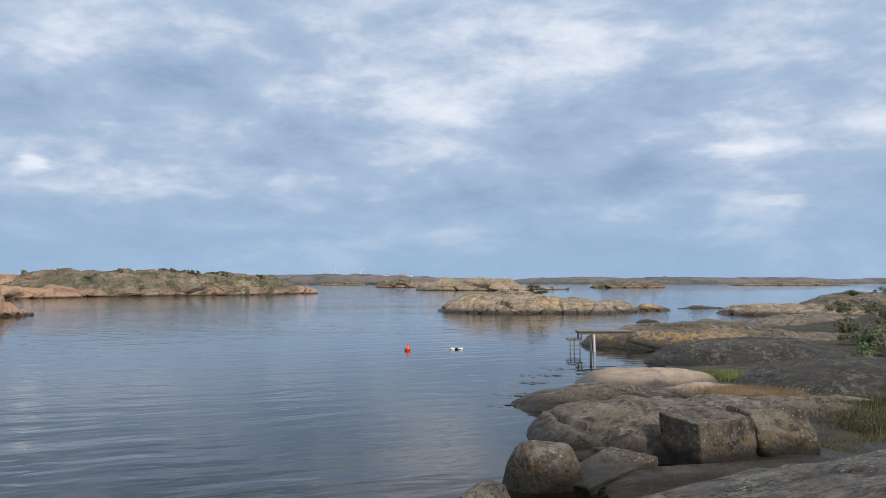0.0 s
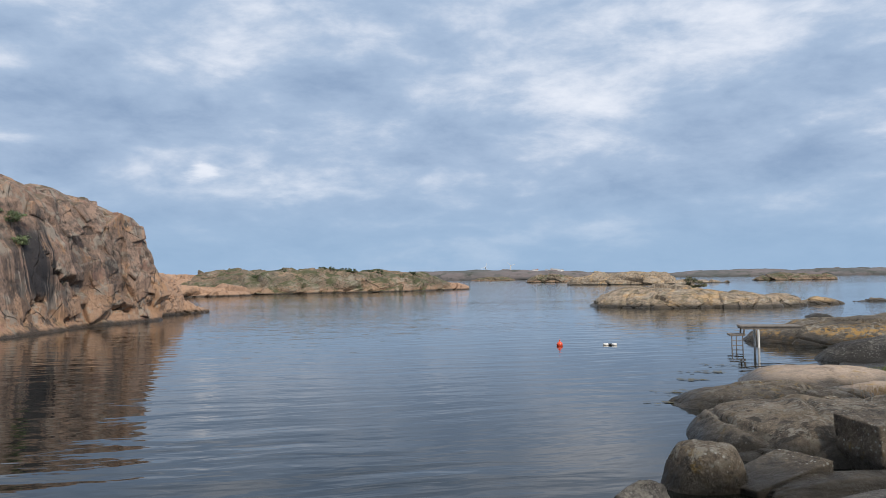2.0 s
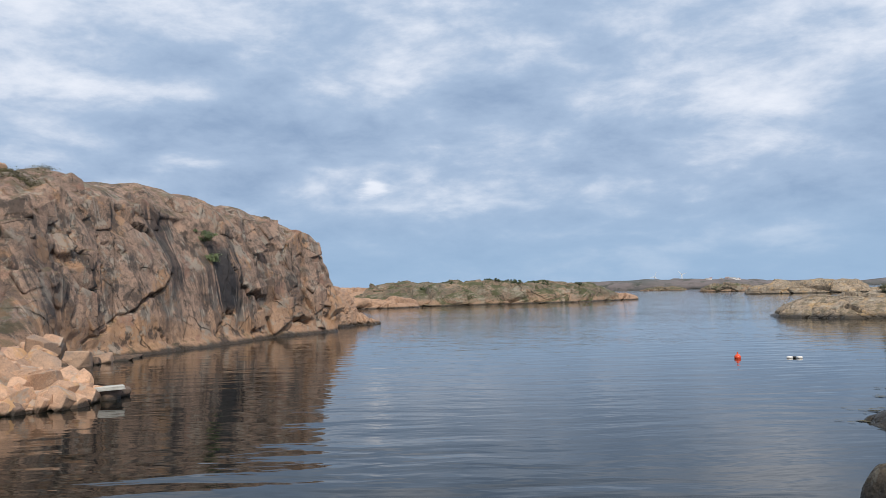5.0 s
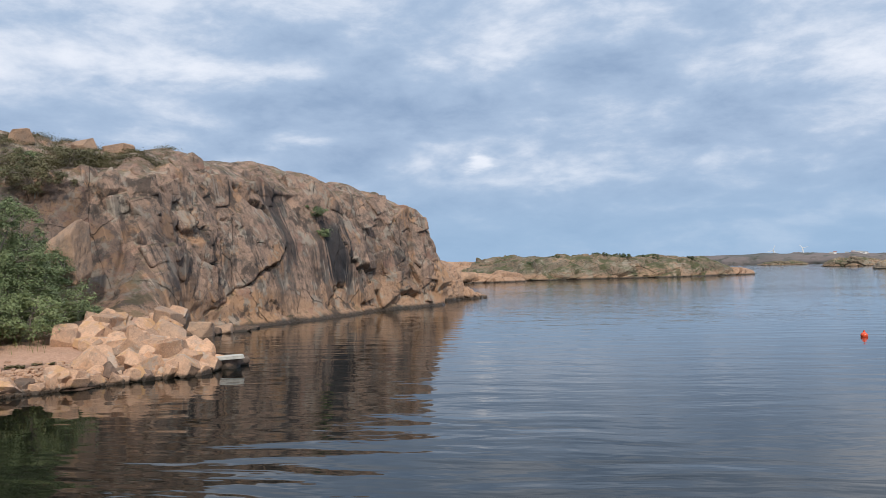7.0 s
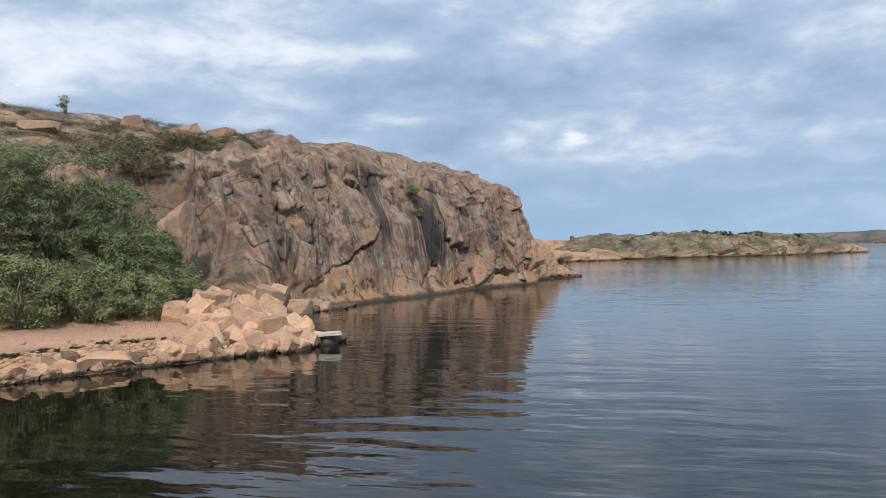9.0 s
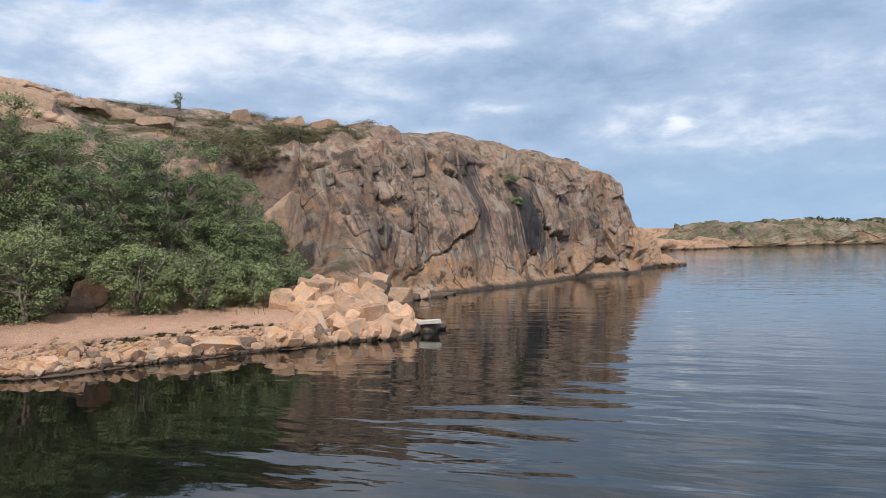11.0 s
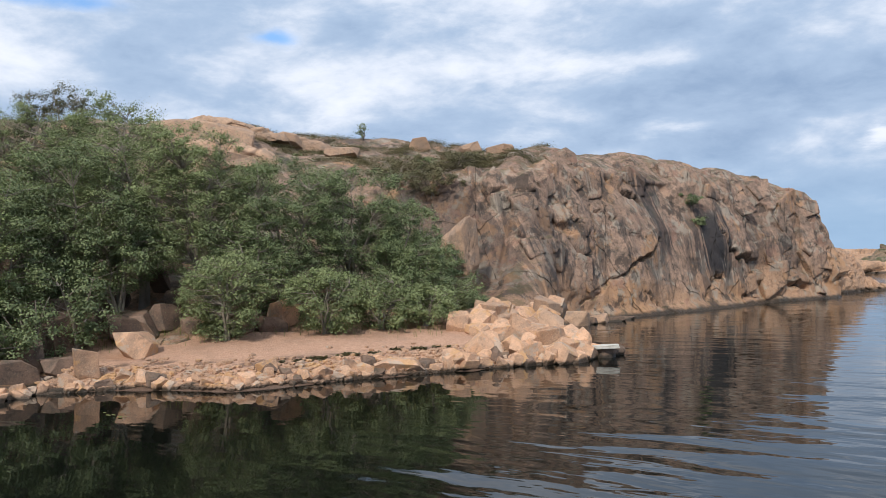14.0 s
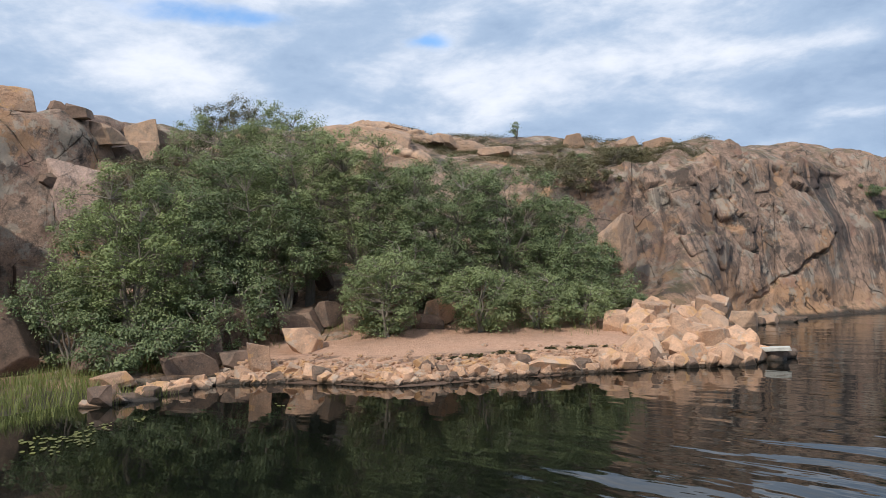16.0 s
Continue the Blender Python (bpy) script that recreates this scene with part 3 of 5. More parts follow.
def rough_rock(V, n, blocks, size, cracks, seed, fine=0.05, second=0.4, warp=0.22):
    """Joints and facets of granite: each block stands a little in or out and leans its own way, with a cleft along its border."""
    q = V / np.array(size)
    q = q + warp * np.stack([vnoise(q * 0.7, seed + 20), vnoise(q * 0.7, seed + 21), vnoise(q * 0.7, seed + 22)], -1)
    edge, who, off = cells(q, seed)
    tilt = np.stack([np.sin(who * 37.1), np.sin(who * 71.7 + 1), np.sin(who * 53.3 + 2)], -1)
    d = blocks * (0.55 * who + 0.9 * (off * tilt).sum(-1)) - cracks * np.exp(-(edge / 0.045) ** 2)
    edge2, who2, off2 = cells(q * 2.6 + 5, seed + 9)
    tilt2 = np.stack([np.sin(who2 * 37.1), np.sin(who2 * 71.7 + 1), np.sin(who2 * 53.3 + 2)], -1)
    d = d + second * (blocks * (0.4 * who2 + 0.7 * (off2 * tilt2).sum(-1)) - cracks * 0.5 * np.exp(-(edge2 / 0.06) ** 2))
    d = d + fine * 2.0 * fbm(V * 0.5, 3, seed + 3) + fine * fbm(V * 1.8, 4, seed + 5)
    return d


def facets(p, step, tilt, bulge, seed):
    """Faces of jointed rock over a plane: each cell has its own level and lean, and neighbours meet in a sharp edge or a groove."""
    i = np.floor(p)
    best = np.full(p.shape[:-1], -9.0)
    zero = i[..., 0] * 0
    for a in (-2, -1, 0, 1, 2):
        for b in (-2, -1, 0, 1, 2):
            qx, qy = i[..., 0] + a, i[..., 1] + b
            r = [hash3(qx, qy, zero, seed + k) for k in range(5)]
            dx, dy = p[..., 0] - qx - r[0], p[..., 1] - qy - r[1]
            best = np.maximum(best, step * (2 * r[2] - 1) + tilt * ((2 * r[3] - 1) * dx + (2 * r[4] - 1) * dy) - bulge * (dx * dx + dy * dy))
    return best


# clefts of the cliff face, from (y, z) to (y, z): depth, width, and how far the rock above hangs over
CLEFTS = ((34.8, 8.3, 37.5, 7.0, 0.9, 0.17, 0.3), (29.6, 0.9, 33.8, 2.5, 0.25, 0.08, 0.0), (33.8, 2.5, 38.1, 4.4, 0.5, 0.1, 0.3), (32.5, 6.9, 31.9, 4.8, 0.4, 0.09, 0.0),
          (32.4, 6.4, 34.1, 5.7, 0.25, 0.07, 0.0), (44.6, 5.2, 45.4, 3.8, 0.4, 0.1, 0.0), (45.4, 3.8, 46.5, 3.2, 0.5, 0.12, 0.3), (46.5, 3.2, 48.8, 3.2, 0.6, 0.14, 0.6),
          (44.2, 2.1, 42.9, 1.8, 0.7, 0.17, 0.25), (42.9, 1.8, 41.8, 0.8, 0.35, 0.1, 0.0), (46.1, 0.4, 48.4, 1.2, 0.4, 0.12, 0.3), (48.4, 1.2, 54.5, 1.0, 0.7, 0.2, 0.6),
          (35.6, 1.3, 37.6, 0.1, 0.3, 0.08, 0.0), (28.6, 6.6, 29.5, 6.1, 0.7, 0.16, 0.2), (29.5, 6.1, 31.4, 5.0, 0.3, 0.08, 0.0), (33.4, 2.1, 34.8, 0.0, 0.2, 0.07, 0.0))


def make_headland():
    rows = profile_points()
    lengths = np.linalg.norm(np.diff(rows[:, 3], axis=0), axis=1)
    along = [max(6, min(100, int(n / (0.1 if 3 <= k <= 19 else 0.8)))) for k, n in enumerate(lengths)]
    V = stretch(rows, along, 0)
    V = smooth(V, 0, 30)
    V = stretch(V, (4, 12, 52, 52, 30, 60, 10, 8), 1)
    V = smooth(V, 1, 8)
    n = normals(V)
    if n[len(n) // 2, 30, 2] < 0:
        n = -n
    # lengths along the shore and up the slope
    ss = np.concatenate([[0], np.cumsum(np.linalg.norm(np.diff(V[:, 60], axis=0), axis=-1))])[:, None] + 0 * V[..., 0]
    tt = np.concatenate([0 * V[:, :1, 0], np.cumsum(np.linalg.norm(np.diff(V, axis=1), axis=-1), axis=1)], 1)
    st = np.stack([ss, tt], -1) + 0.5 * np.stack([fbm(V * 0.5, 2, 51), fbm(V * 0.5, 2, 52)], -1)
    st[..., 0] += 0.22 * st[..., 1]
    y, z = V[..., 1], V[..., 2]
    steep = np.clip(1.25 - n[..., 2], 0.2, 1.0)
    low = np.clip((z + 0.5) / 1.2, 0.0, 1)
    # the middle of the cliff is sheer and smooth, its ends and its brow are broken small
    sheer = np.clip((y - 29.5) / 3, 0, 1) * np.clip((48.5 - y) / 4, 0, 1) * np.clip((8.6 - z) / 1.2, 0, 1) * (V[..., 0] < -26)
    sheer = np.maximum(sheer, 0.75 * np.clip((1.5 - y) / 2, 0, 1) * np.clip((9.0 - z) / 1.0, 0, 1) * (V[..., 0] < -30))
    broken = np.clip(1.0 - 0.75 * sheer + 0.5 * fbm(V * 0.3 + 7, 2, 33), 0.15, 1.2)
    big = facets(st / np.array((3.4, 4.6)), 0.5, 0.95, 0.35, 11)
    big = big + broken * facets(st / np.array((1.4, 1.7)) + 3.3, 0.3, 0.46, 0.24, 61) + 0.5 * sheer * facets(st / np.array((1.8, 3.4)) + 7.7, 0.28, 0.42, 0.14, 67)
    big = big + broken ** 2 * facets(st / np.array((0.6, 0.52)) + 1.7, 0.13, 0.18, 0.1, 81)
    big = big + 0.12 * fbm(V * 0.6, 3, 13) + (0.02 + 0.035 * broken) * fbm(V * 2.6, 3, 15)
    big = smooth(smooth(big - np.mean(big[:, 20:120]), 0, 1), 1, 1)
    for y0, z0, y1, z1, deep, wide, over in CLEFTS:
        ly, lz = y1 - y0, z1 - z0
        f = ((y - y0) * ly + (z - z0) * lz) / (ly * ly + lz * lz)
        g = np.clip(f, 0, 1)
        wave = 0.14 * np.sin(g * 9 + y0) + 0.05 * np.sin(g * 31)
        gap = np.hypot(y - y0 - g * ly, z - z0 - g * lz + wave)
        side = ((z - z0) * ly - (y - y0) * lz) / np.hypot(ly, lz) + wave
        here = (V[..., 0] < -26) & (y > 27)
        big = big - here * deep * np.exp(-(gap / wide) ** 2)
        if over:
            big = big + here * over * np.exp(-np.abs(side) / 1.1) * (side > 0) * np.clip(f * 4, 0, 1) * np.clip((1 - f) * 4, 0, 1)
    V = V + n * (steep * (0.25 + 0.75 * low) * big)[..., None]
    # low ledges and hollows on the heathy top
    top = np.clip((z - 6.0) / 2.0, 0, 1) * np.clip(n[..., 2] * 1.6 - 0.5, 0, 1)
    V[..., 2] += top * (0.3 * fbm(V * np.array((0.25, 0.25, 0.0)) + 3, 5, 41) + facets(V[..., :2] / np.array((2.6, 2.1)), 0.2, 0.3, 0.2, 43) + 0.5 * facets(V[..., :2] / np.array((1.1, 0.9)), 0.12, 0.15, 0.12, 44))
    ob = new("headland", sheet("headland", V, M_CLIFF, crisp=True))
    tagged(ob, "weathered pink granite cliff and headland with dark water stains", "cliff", kind="structure")


make_headland()


def make_beach():
    az = np.linspace(82.5, 48.5, 150)
    shore_az = [s[0] for s in SHORE][::-1]
    shore_d = [s[1] for s in SHORE][::-1]
    w = np.interp(az, shore_az[8:], shore_d[8:])
    w = np.where(az < 51, 25.0, w)
    t = np.linspace(-1.2, 8.5, 70)
    z = np.interp(t, [-1.2, 0, 1.2, 2.5, 6, 8.5], [-0.35, 0.02, 0.35, 0.55, 1.02, 1.35])
    V = np.array([[tuple(polar(a, d + k, zz)) for k, zz in zip(t, z)] for a, d in zip(az, w)])
    V[..., 2] += 0.05 + 0.05 * fbm(V * 0.8, 4, 77) + 0.015 * fbm(V * 5, 3, 78)
    tagged(new("beach", sheet("beach", V, M_SHINGLE)), "small pink shingle beach with a line of dry weed", "beach", kind="structure")


make_beach()

# ---------------------------------------------------------------- smooth rocks and islands


def dome(name, c, size, turn, mat, seed, power=2.4, rough=0.05, blocks=0.0, block_size=1.5, res=(120, 44), depth=0.6, lean=(0, 0), crisp=False):
    """A rounded, ice-worn rock: flat foot at or under the water, bulging sides, worn joints."""
    u = np.linspace(0, 2 * np.pi, res[0] + 1)[:-1]
    v = np.linspace(0.0, 1.0, res[1])
    r = np.cos(v * np.pi / 2) ** (2 / power)
    h = np.sin(v * np.pi / 2) ** (2 / power)
    cu, su = np.sign(np.cos(u)) * np.abs(np.cos(u)) ** 0.85, np.sign(np.sin(u)) * np.abs(np.sin(u)) ** 0.85
    wob = 1 + 0.14 * vnoise(np.stack([np.cos(u) * 1.6 + seed, np.sin(u) * 1.6, u * 0], -1), seed)
    V = np.stack([np.outer(cu * wob, r) * size[0], np.outer(su * wob, r) * size[1], np.outer(np.ones_like(u), h) * (size[2] + depth) - depth], -1)
    V[..., 0] += lean[0] * V[..., 2]
    V[..., 1] += lean[1] * V[..., 2]
    n = V / np.array(size) ** 2
    n /= np.maximum(np.linalg.norm(n, axis=-1, keepdims=True), 1e-9)
    s = max(size[0], size[1])
    W = V + np.array((seed * 3.7, seed * 1.3, 0))
    d = rough * s * 0.35 * fbm(W / s * 1.8, 5, seed) + rough * 0.4 * fbm(W * 1.5, 3, seed + 7)
    if blocks:
        d = d + rough_rock(W, n, blocks, (block_size, block_size, block_size * 0.7), blocks * 0.9, seed + 31, 0.0)
    V = V + n * d[..., None]
    V[:, -1] = V[:, -1].mean(0)
    ob = new(name, sheet(name, V, mat, True, crisp))
    ob.matrix_world = pose(c[0], c[1], c[2] if len(c) > 2 else 0.0, 0, 0, turn)
    return ob


ROCK = "shore rocks by the standing point"

# far coasts and islands
for cx, cy, sx, sy, sz, turn, seed in ((-157, 1250, 175, 60, 15.5, 4, 3), (140, 1700, 340, 80, 11.0, -3, 5), (487, 1500, 205, 80, 11.5, 6, 8), (1275, 2500, 620, 120, 10.5, 0, 12), (-330, 1350, 160, 70, 14, 0, 14)):
    tagged(dome("coast", (cx, cy), (sx, sy, sz), turn, M_COAST, seed, power=3.2, rough=0.03, res=(220, 24), depth=4, blocks=1.6, block_size=28), "long low heath and rock coast across the water", "coast", "far coast", "structure")
FAR = (("island", -66, 191, 38, 17, 5.3, 44, M_ISLE, 21, 2.9, "long grey-green granite island with heath on top"),
       ("island", -88, 178, 9, 8, 6.0, 30, M_ISLE, 22, 3.0, "steep knob of grey-green granite at the island end"),
       ("island", -41, 212, 9, 4, 2.0, 40, M_POINT, 33, 2.4, "low orange granite end of the long island"),
       ("island", -81, 152, 11, 7, 2.5, 30, M_POINT, 23, 2.8, "low bare orange granite islet"),
       ("island", -128, 226, 26, 12, 4.8, 20, M_POINT, 24, 3.0, "bare pink granite island behind the cliff"),
       ("island", 12, 305, 20, 13, 4.4, -4, M_SKERRY, 25, 3.2, "rounded pink granite island far out"),
       ("islet", 40, 330, 13, 5, 1.3, 0, M_SKERRY, 26, 2.6, "flat granite islet far out"),
       ("islet", -24, 480, 17, 8, 4.6, 0, M_ISLE, 27, 2.6, "small heath-covered islet far out"),
       ("islet", 101, 437, 21, 9, 3.6, 0, M_ISLE, 28, 2.6, "low pink granite islet far out"),
       ("islet", -104, 830, 22, 10, 4.0, 0, M_ISLE, 29, 2.6, "dark low islet before the far coast"),
       ("islet", 330, 760, 60, 12, 3.0, 0, M_ISLE, 30, 2.4, "low islet before the far coast"))
for name, cx, cy, sx, sy, sz, turn, mat, seed, power, label in FAR:
    tagged(dome(name, (cx, cy), (sx, sy, sz), turn, mat, seed, power=power, rough=0.05, blocks=0.8, block_size=7.0, res=(210, 38), depth=1.5, crisp=True), label, name, "islands in the bay")

# the skerry in the bay and the low land beyond the jetty
for cx, cy, sx, sy, sz, turn, seed in ((6.9, 83, 7.4, 7, 2.05, 10, 41), (12.6, 81.5, 5.2, 5, 1.6, -8, 42), (16.8, 81.5, 3.4, 2.6, 1.2, 5, 43), (20.6, 85, 4.0, 1.5, 0.5, 5, 44)):
    tagged(dome("skerry_rock", (cx, cy), (sx, sy, sz), turn, M_SKERRY, seed, power=2.05, rough=0.06, blocks=0.22, block_size=3.6, res=(220, 60), crisp=True), "rounded grey granite skerry with rusty lichen in the water", "rock", "skerry in the bay")
for cx, cy, sx, sy, sz, turn, seed in ((34, 76, 8.0, 6.0, 0.95, -20, 51), (41.5, 76, 7.5, 7.5, 1.9, 0, 52), (29.5, 92, 3.0, 1.0, 0.2, 0, 53), (37, 66, 5.5, 3.0, 0.75, -30, 54)):
    tagged(dome("low_rock", (cx, cy), (sx, sy, sz), turn, M_OCHRE if sz > 1 else M_SKERRY, seed, power=2.6, rough=0.05, blocks=0.25, block_size=3.0, crisp=True), "low rounded granite rock at the water", "rock", "low rocks beyond the jetty")
tagged(dome("low_rock", (15.3, 59.6), (1.2, 0.8, 0.22), 5, M_DARK, 55, power=2.4), "flat dark rock just above the water", "rock", "low rocks beyond the jetty")
for az, d, sx, sy, sz, seed in ((31.8, 80, 4.0, 5.5, 4.2, 61), (30.4, 80, 2.2, 3.0, 2.7, 62), (29.4, 80.5, 1.9, 1.8, 1.4, 65), (28.6, 81, 1.6, 1.2, 0.7, 63), (27.9, 82, 1.1, 0.8, 0.35, 64)):
    tagged(dome("point_rock", polar(az, d), (sx, sy, sz), 20, M_POINT, seed, power=2.4, blocks=0.16, block_size=1.3, crisp=True), "bare orange granite at the end of the headland", "rock", "rocks at the point")


# ---------------------------------------------------------------- east shore: ground and rocks
def make_shore_ground():
    ys = np.concatenate([np.linspace(-14, 48, 150), np.linspace(49, 110, 50)])
    edge = np.interp(ys, [-14, 4, 8, 12, 16, 20, 24, 28, 32, 36, 40, 46, 52, 60, 70, 90, 110], [-9, -3, 4.6, 5.0, 3.4, 4.2, 5.5, 8.2, 9.8, 9, 12, 19, 25, 31, 37, 48, 60])
    t = np.concatenate([[-2.5, -1.2, -0.5], np.geomspace(0.15, 60, 70)])
    V = np.zeros((len(ys), len(t), 3))
    V[..., 0], V[..., 1] = edge[:, None] + t[None], ys[:, None]
    V[..., 2] = np.where(t < 0, t * 0.5, 0.2 * (1 - np.exp(-np.maximum(t, 0) / 2.5)) + 0.006 * np.maximum(t, 0))[None]
    V[..., 2] += 1.0 * np.exp(-((V[..., 0] - 25) / 8) ** 2 - ((V[..., 1] - 42) / 12) ** 2)
    V[..., 0] += 0.7 * vnoise(V * 0.35, 5)
    V[..., 2] += np.clip(t, 0, 1)[None] * (0.09 * fbm(V * 0.7, 4, 6))
    tagged(new("ground", sheet("ground", V, M_SOIL)), "mossy thin soil between the shore rocks", "ground", kind="structure")


make_shore_ground()
tagged(dome("ground_rock", (0.5, -3.5), (5.0, 5.0, 1.68), 0, M_SLAB, 70, power=3.2), "broad granite shelf under the standing point", "rock", kind="structure")
NEAR = (("shore_rock", 12.2, 38.5, 5.4, 3.6, 1.05, -6, M_OCHRE, 71, 2.8, "long grey granite hump with yellow lichen beside the jetty"),
        ("shore_rock", 17.0, 45.5, 5.0, 3.0, 0.8, 0, M_OCHRE, 72, 2.6, "low granite rock behind the jetty hump"),
        ("shore_rock", 11.8, 30.2, 4.3, 2.6, 0.9, 8, M_DARK, 73, 2.4, "smooth dark grey whaleback rock"),
        ("shore_rock", 12.0, 22.0, 4.3, 3.0, 0.86, 2, M_DARK, 74, 2.6, "smooth dark rounded rock behind dry grass"),
        ("shore_rock", 5.9, 23.6, 2.3, 2.0, 0.46, 4, M_PALE, 75, 2.6, "pale smooth granite rock by the water"),
        ("shore_rock", 4.1, 19.9, 2.7, 1.4, 0.44, 8, M_GREY, 76, 2.6, "low rock with dark foot and yellow lichen"),
        ("shore_rock", 5.6, 15.7, 1.3, 1.7, 0.74, -4, M_GREY, 83, 3.4, "worn granite rock behind the cut blocks"),
        ("shore_rock", 4.4, 15.3, 1.8, 2.35, 0.76, -8, M_GREY, 77, 2.8, "large worn granite rock with pale lichen specks"),
        ("shore_rock", 2.95, 15.3, 1.35, 2.3, 0.6, 6, M_GREY, 86, 2.3, "sloping flank of the large worn granite rock"),
        ("shore_rock", 8.4, 17.6, 3.2, 1.3, 0.5, 4, M_GREY, 78, 2.6, "low granite rock under dry grass"),
        ("shore_rock", 6.9, 20.8, 2.2, 1.0, 0.32, 4, M_PALE, 82, 2.6, "low pale granite rock beside grass"),
        ("shore_rock", 7.7, 5.6, 7.2, 5.0, 1.47, 10, M_SLAB, 80, 3.0, "broad grey slab speckled with pale lichen"),
        ("shore_rock", 17.5, 36.5, 4.0, 2.5, 0.75, 10, M_GREY, 84, 2.6, "low lichen-covered granite rock among scrub"),
        ("shore_rock", 21.5, 45.0, 4.5, 3.0, 1.2, 0, M_GREY, 85, 2.6, "granite outcrop among scrub"),
        ("shore_rock", 10.2, 15.0, 2.2, 1.1, 0.55, 4, M_DARK, 81, 2.5, "low dark rock among grass"))
for name, cx, cy, sx, sy, sz, turn, mat, seed, power, label in NEAR:
    tagged(dome(name, (cx, cy), (sx, sy, sz), turn, mat, seed, power=power, rough=0.06, blocks=0.03 if mat in (M_PALE, M_DARK, M_SLAB) else 0.09, block_size=2.4, res=(180, 60)), label, "rock", ROCK)


def ico(level):
    bm = bmesh.new()
    bmesh.ops.create_icosphere(bm, subdivisions=level, radius=1.0)
    v = np.array([tuple(x.co) for x in bm.verts])
    f = [[x.index for x in fc.verts] for fc in bm.faces]
    bm.free()
    return v / np.linalg.norm(v, axis=1, keepdims=True), f


BALLS = {k: ico(k) for k in (3, 4, 5, 6)}


def boulder(name, loc, size, turn, mat, seed, label="", category="rock", group="", worn=16, tilt=0.0, jitter=0.2, cuts=5, level=4, rough=0.02):
    """An angular block of stone: six sides and some broken corners, with worn edges. Its origin is at its base."""
    g = np.random.default_rng(seed)
    n = np.concatenate([np.eye(3), -np.eye(3)]) + g.uniform(-jitter, jitter, (6, 3))
    h = g.uniform(0.85, 1.0, 6)
    if cuts:
        extra = g.normal(size=(cuts, 3))
        extra /= np.linalg.norm(extra, axis=1, keepdims=True)
        n = np.concatenate([n, extra])
        h = np.concatenate([h, g.uniform(0.8, 1.2, cuts)])
    n /= np.linalg.norm(n, axis=1, keepdims=True)
    d, faces = BALLS[level]
    lean = np.maximum(d @ n.T, 0) / h
    r = (lean ** worn).sum(1) ** (-1.0 / worn)
    r = r * (1 + rough * fbm(d * 2.2 + seed % 97, 4, seed) + rough * 0.5 * fbm(d * 7.0 + seed % 31, 3, seed + 5))
    V = d * r[:, None] * np.array(size) / 2
    V[:, 2] -= V[:, 2].min()
    me = bpy.data.meshes.new(name)
    me.from_pydata(V.tolist(), [], faces)
    me.polygons.foreach_set("use_smooth", np.ones(len(faces), bool))
    me.materials.append(mat)
    ob = new(name, me)
    ob.matrix_world = pose(loc[0], loc[1], loc[2], tilt * g.uniform(-1, 1), tilt * g.uniform(-1, 1), turn)
    return tagged(ob, label, category, group)


def broken_block(name, loc, size, turn, mat, seed, label="", category="boulder", group="", tilt=0.0, cuts=9, edge=0.018):
    """A freshly broken piece of granite: a block cut by a few planes, with slightly worn edges. Its origin is at its base."""
    g = np.random.default_rng(seed)
    bm = bmesh.new()
    bmesh.ops.create_cube(bm, size=1.0)
    for v in bm.verts:
        v.co += Vector(g.uniform(-0.22, 0.22, 3))
    for _ in range(cuts):
        d = Vector(g.normal(size=3)).normalized()
        far = max(v.co.dot(d) for v in bm.verts)
        r = bmesh.ops.bisect_plane(bm, geom=bm.verts[:] + bm.edges[:] + bm.faces[:], plane_co=d * far * g.uniform(0.58, 0.9), plane_no=d, clear_outer=True)
        rim = [e for e in r["geom_cut"] if isinstance(e, bmesh.types.BMEdge)]
        if len(rim) > 2:
            bmesh.ops.contextual_create(bm, geom=rim)
    for v in bm.verts:
        v.co = Vector((v.co.x * size[0], v.co.y * size[1], v.co.z * size[2]))
    bmesh.ops.remove_doubles(bm, verts=bm.verts[:], dist=0.02 * min(size))
    bmesh.ops.bevel(bm, geom=bm.edges[:], offset=edge * max(size), segments=1, affect="EDGES", clamp_overlap=True)
    low = min(v.co.z for v in bm.verts)
    for v in bm.verts:
        v.co.z -= low
    me = bpy.data.meshes.new(name)
    bm.to_mesh(me)
    bm.free()
    me.materials.append(mat)
    ob = new(name, me)
    ob.matrix_world = pose(loc[0], loc[1], loc[2], tilt * g.uniform(-1, 1), tilt * g.uniform(-1, 1), turn)
    return tagged(ob, label, category, group)


boulder("cut_block", (4.35, 13.32, -0.12), (1.28, 1.05, 1.0), 27, M_GREY, 5, "square-sided granite block with one sheer dark face", "rock", ROCK, 50, 0, 0.07, 1, 6, 0.03)
boulder("cut_block", (5.62, 13.72, -0.12), (1.12, 1.1, 0.98), 5, M_GREY, 8, "square granite block beside a deep cleft", "rock", ROCK, 40, 0, 0.09, 2, 6, 0.035)
rock = boulder("wedge_rock", (2.6, 12.0, -0.4), (1.3, 0.8, 0.62), 32, M_GREY, 12, "wedge-shaped grey boulder at the water", "rock", ROCK, 34, 0, 0.14, 2, 6, 0.03)
rock.matrix_world = pose(2.5, 12.0, -0.32, 0, -16, 30)
boulder("ledge_rock", (4.3, 12.15, -0.36), (4.4, 0.9, 0.6), 22, M_GREY, 15, "low rock ledge with yellow lichen", "rock", ROCK, 22, 2, 0.12, 5, 6, 0.05)
boulder("shore_stone", (0.6, 11.0, -0.56), (0.8, 0.65, 0.74), 40, M_SLAB, 22, "pointed grey stone standing in the water", "rock", ROCK, 20, 8, 0.5, 7, 6, 0.05)
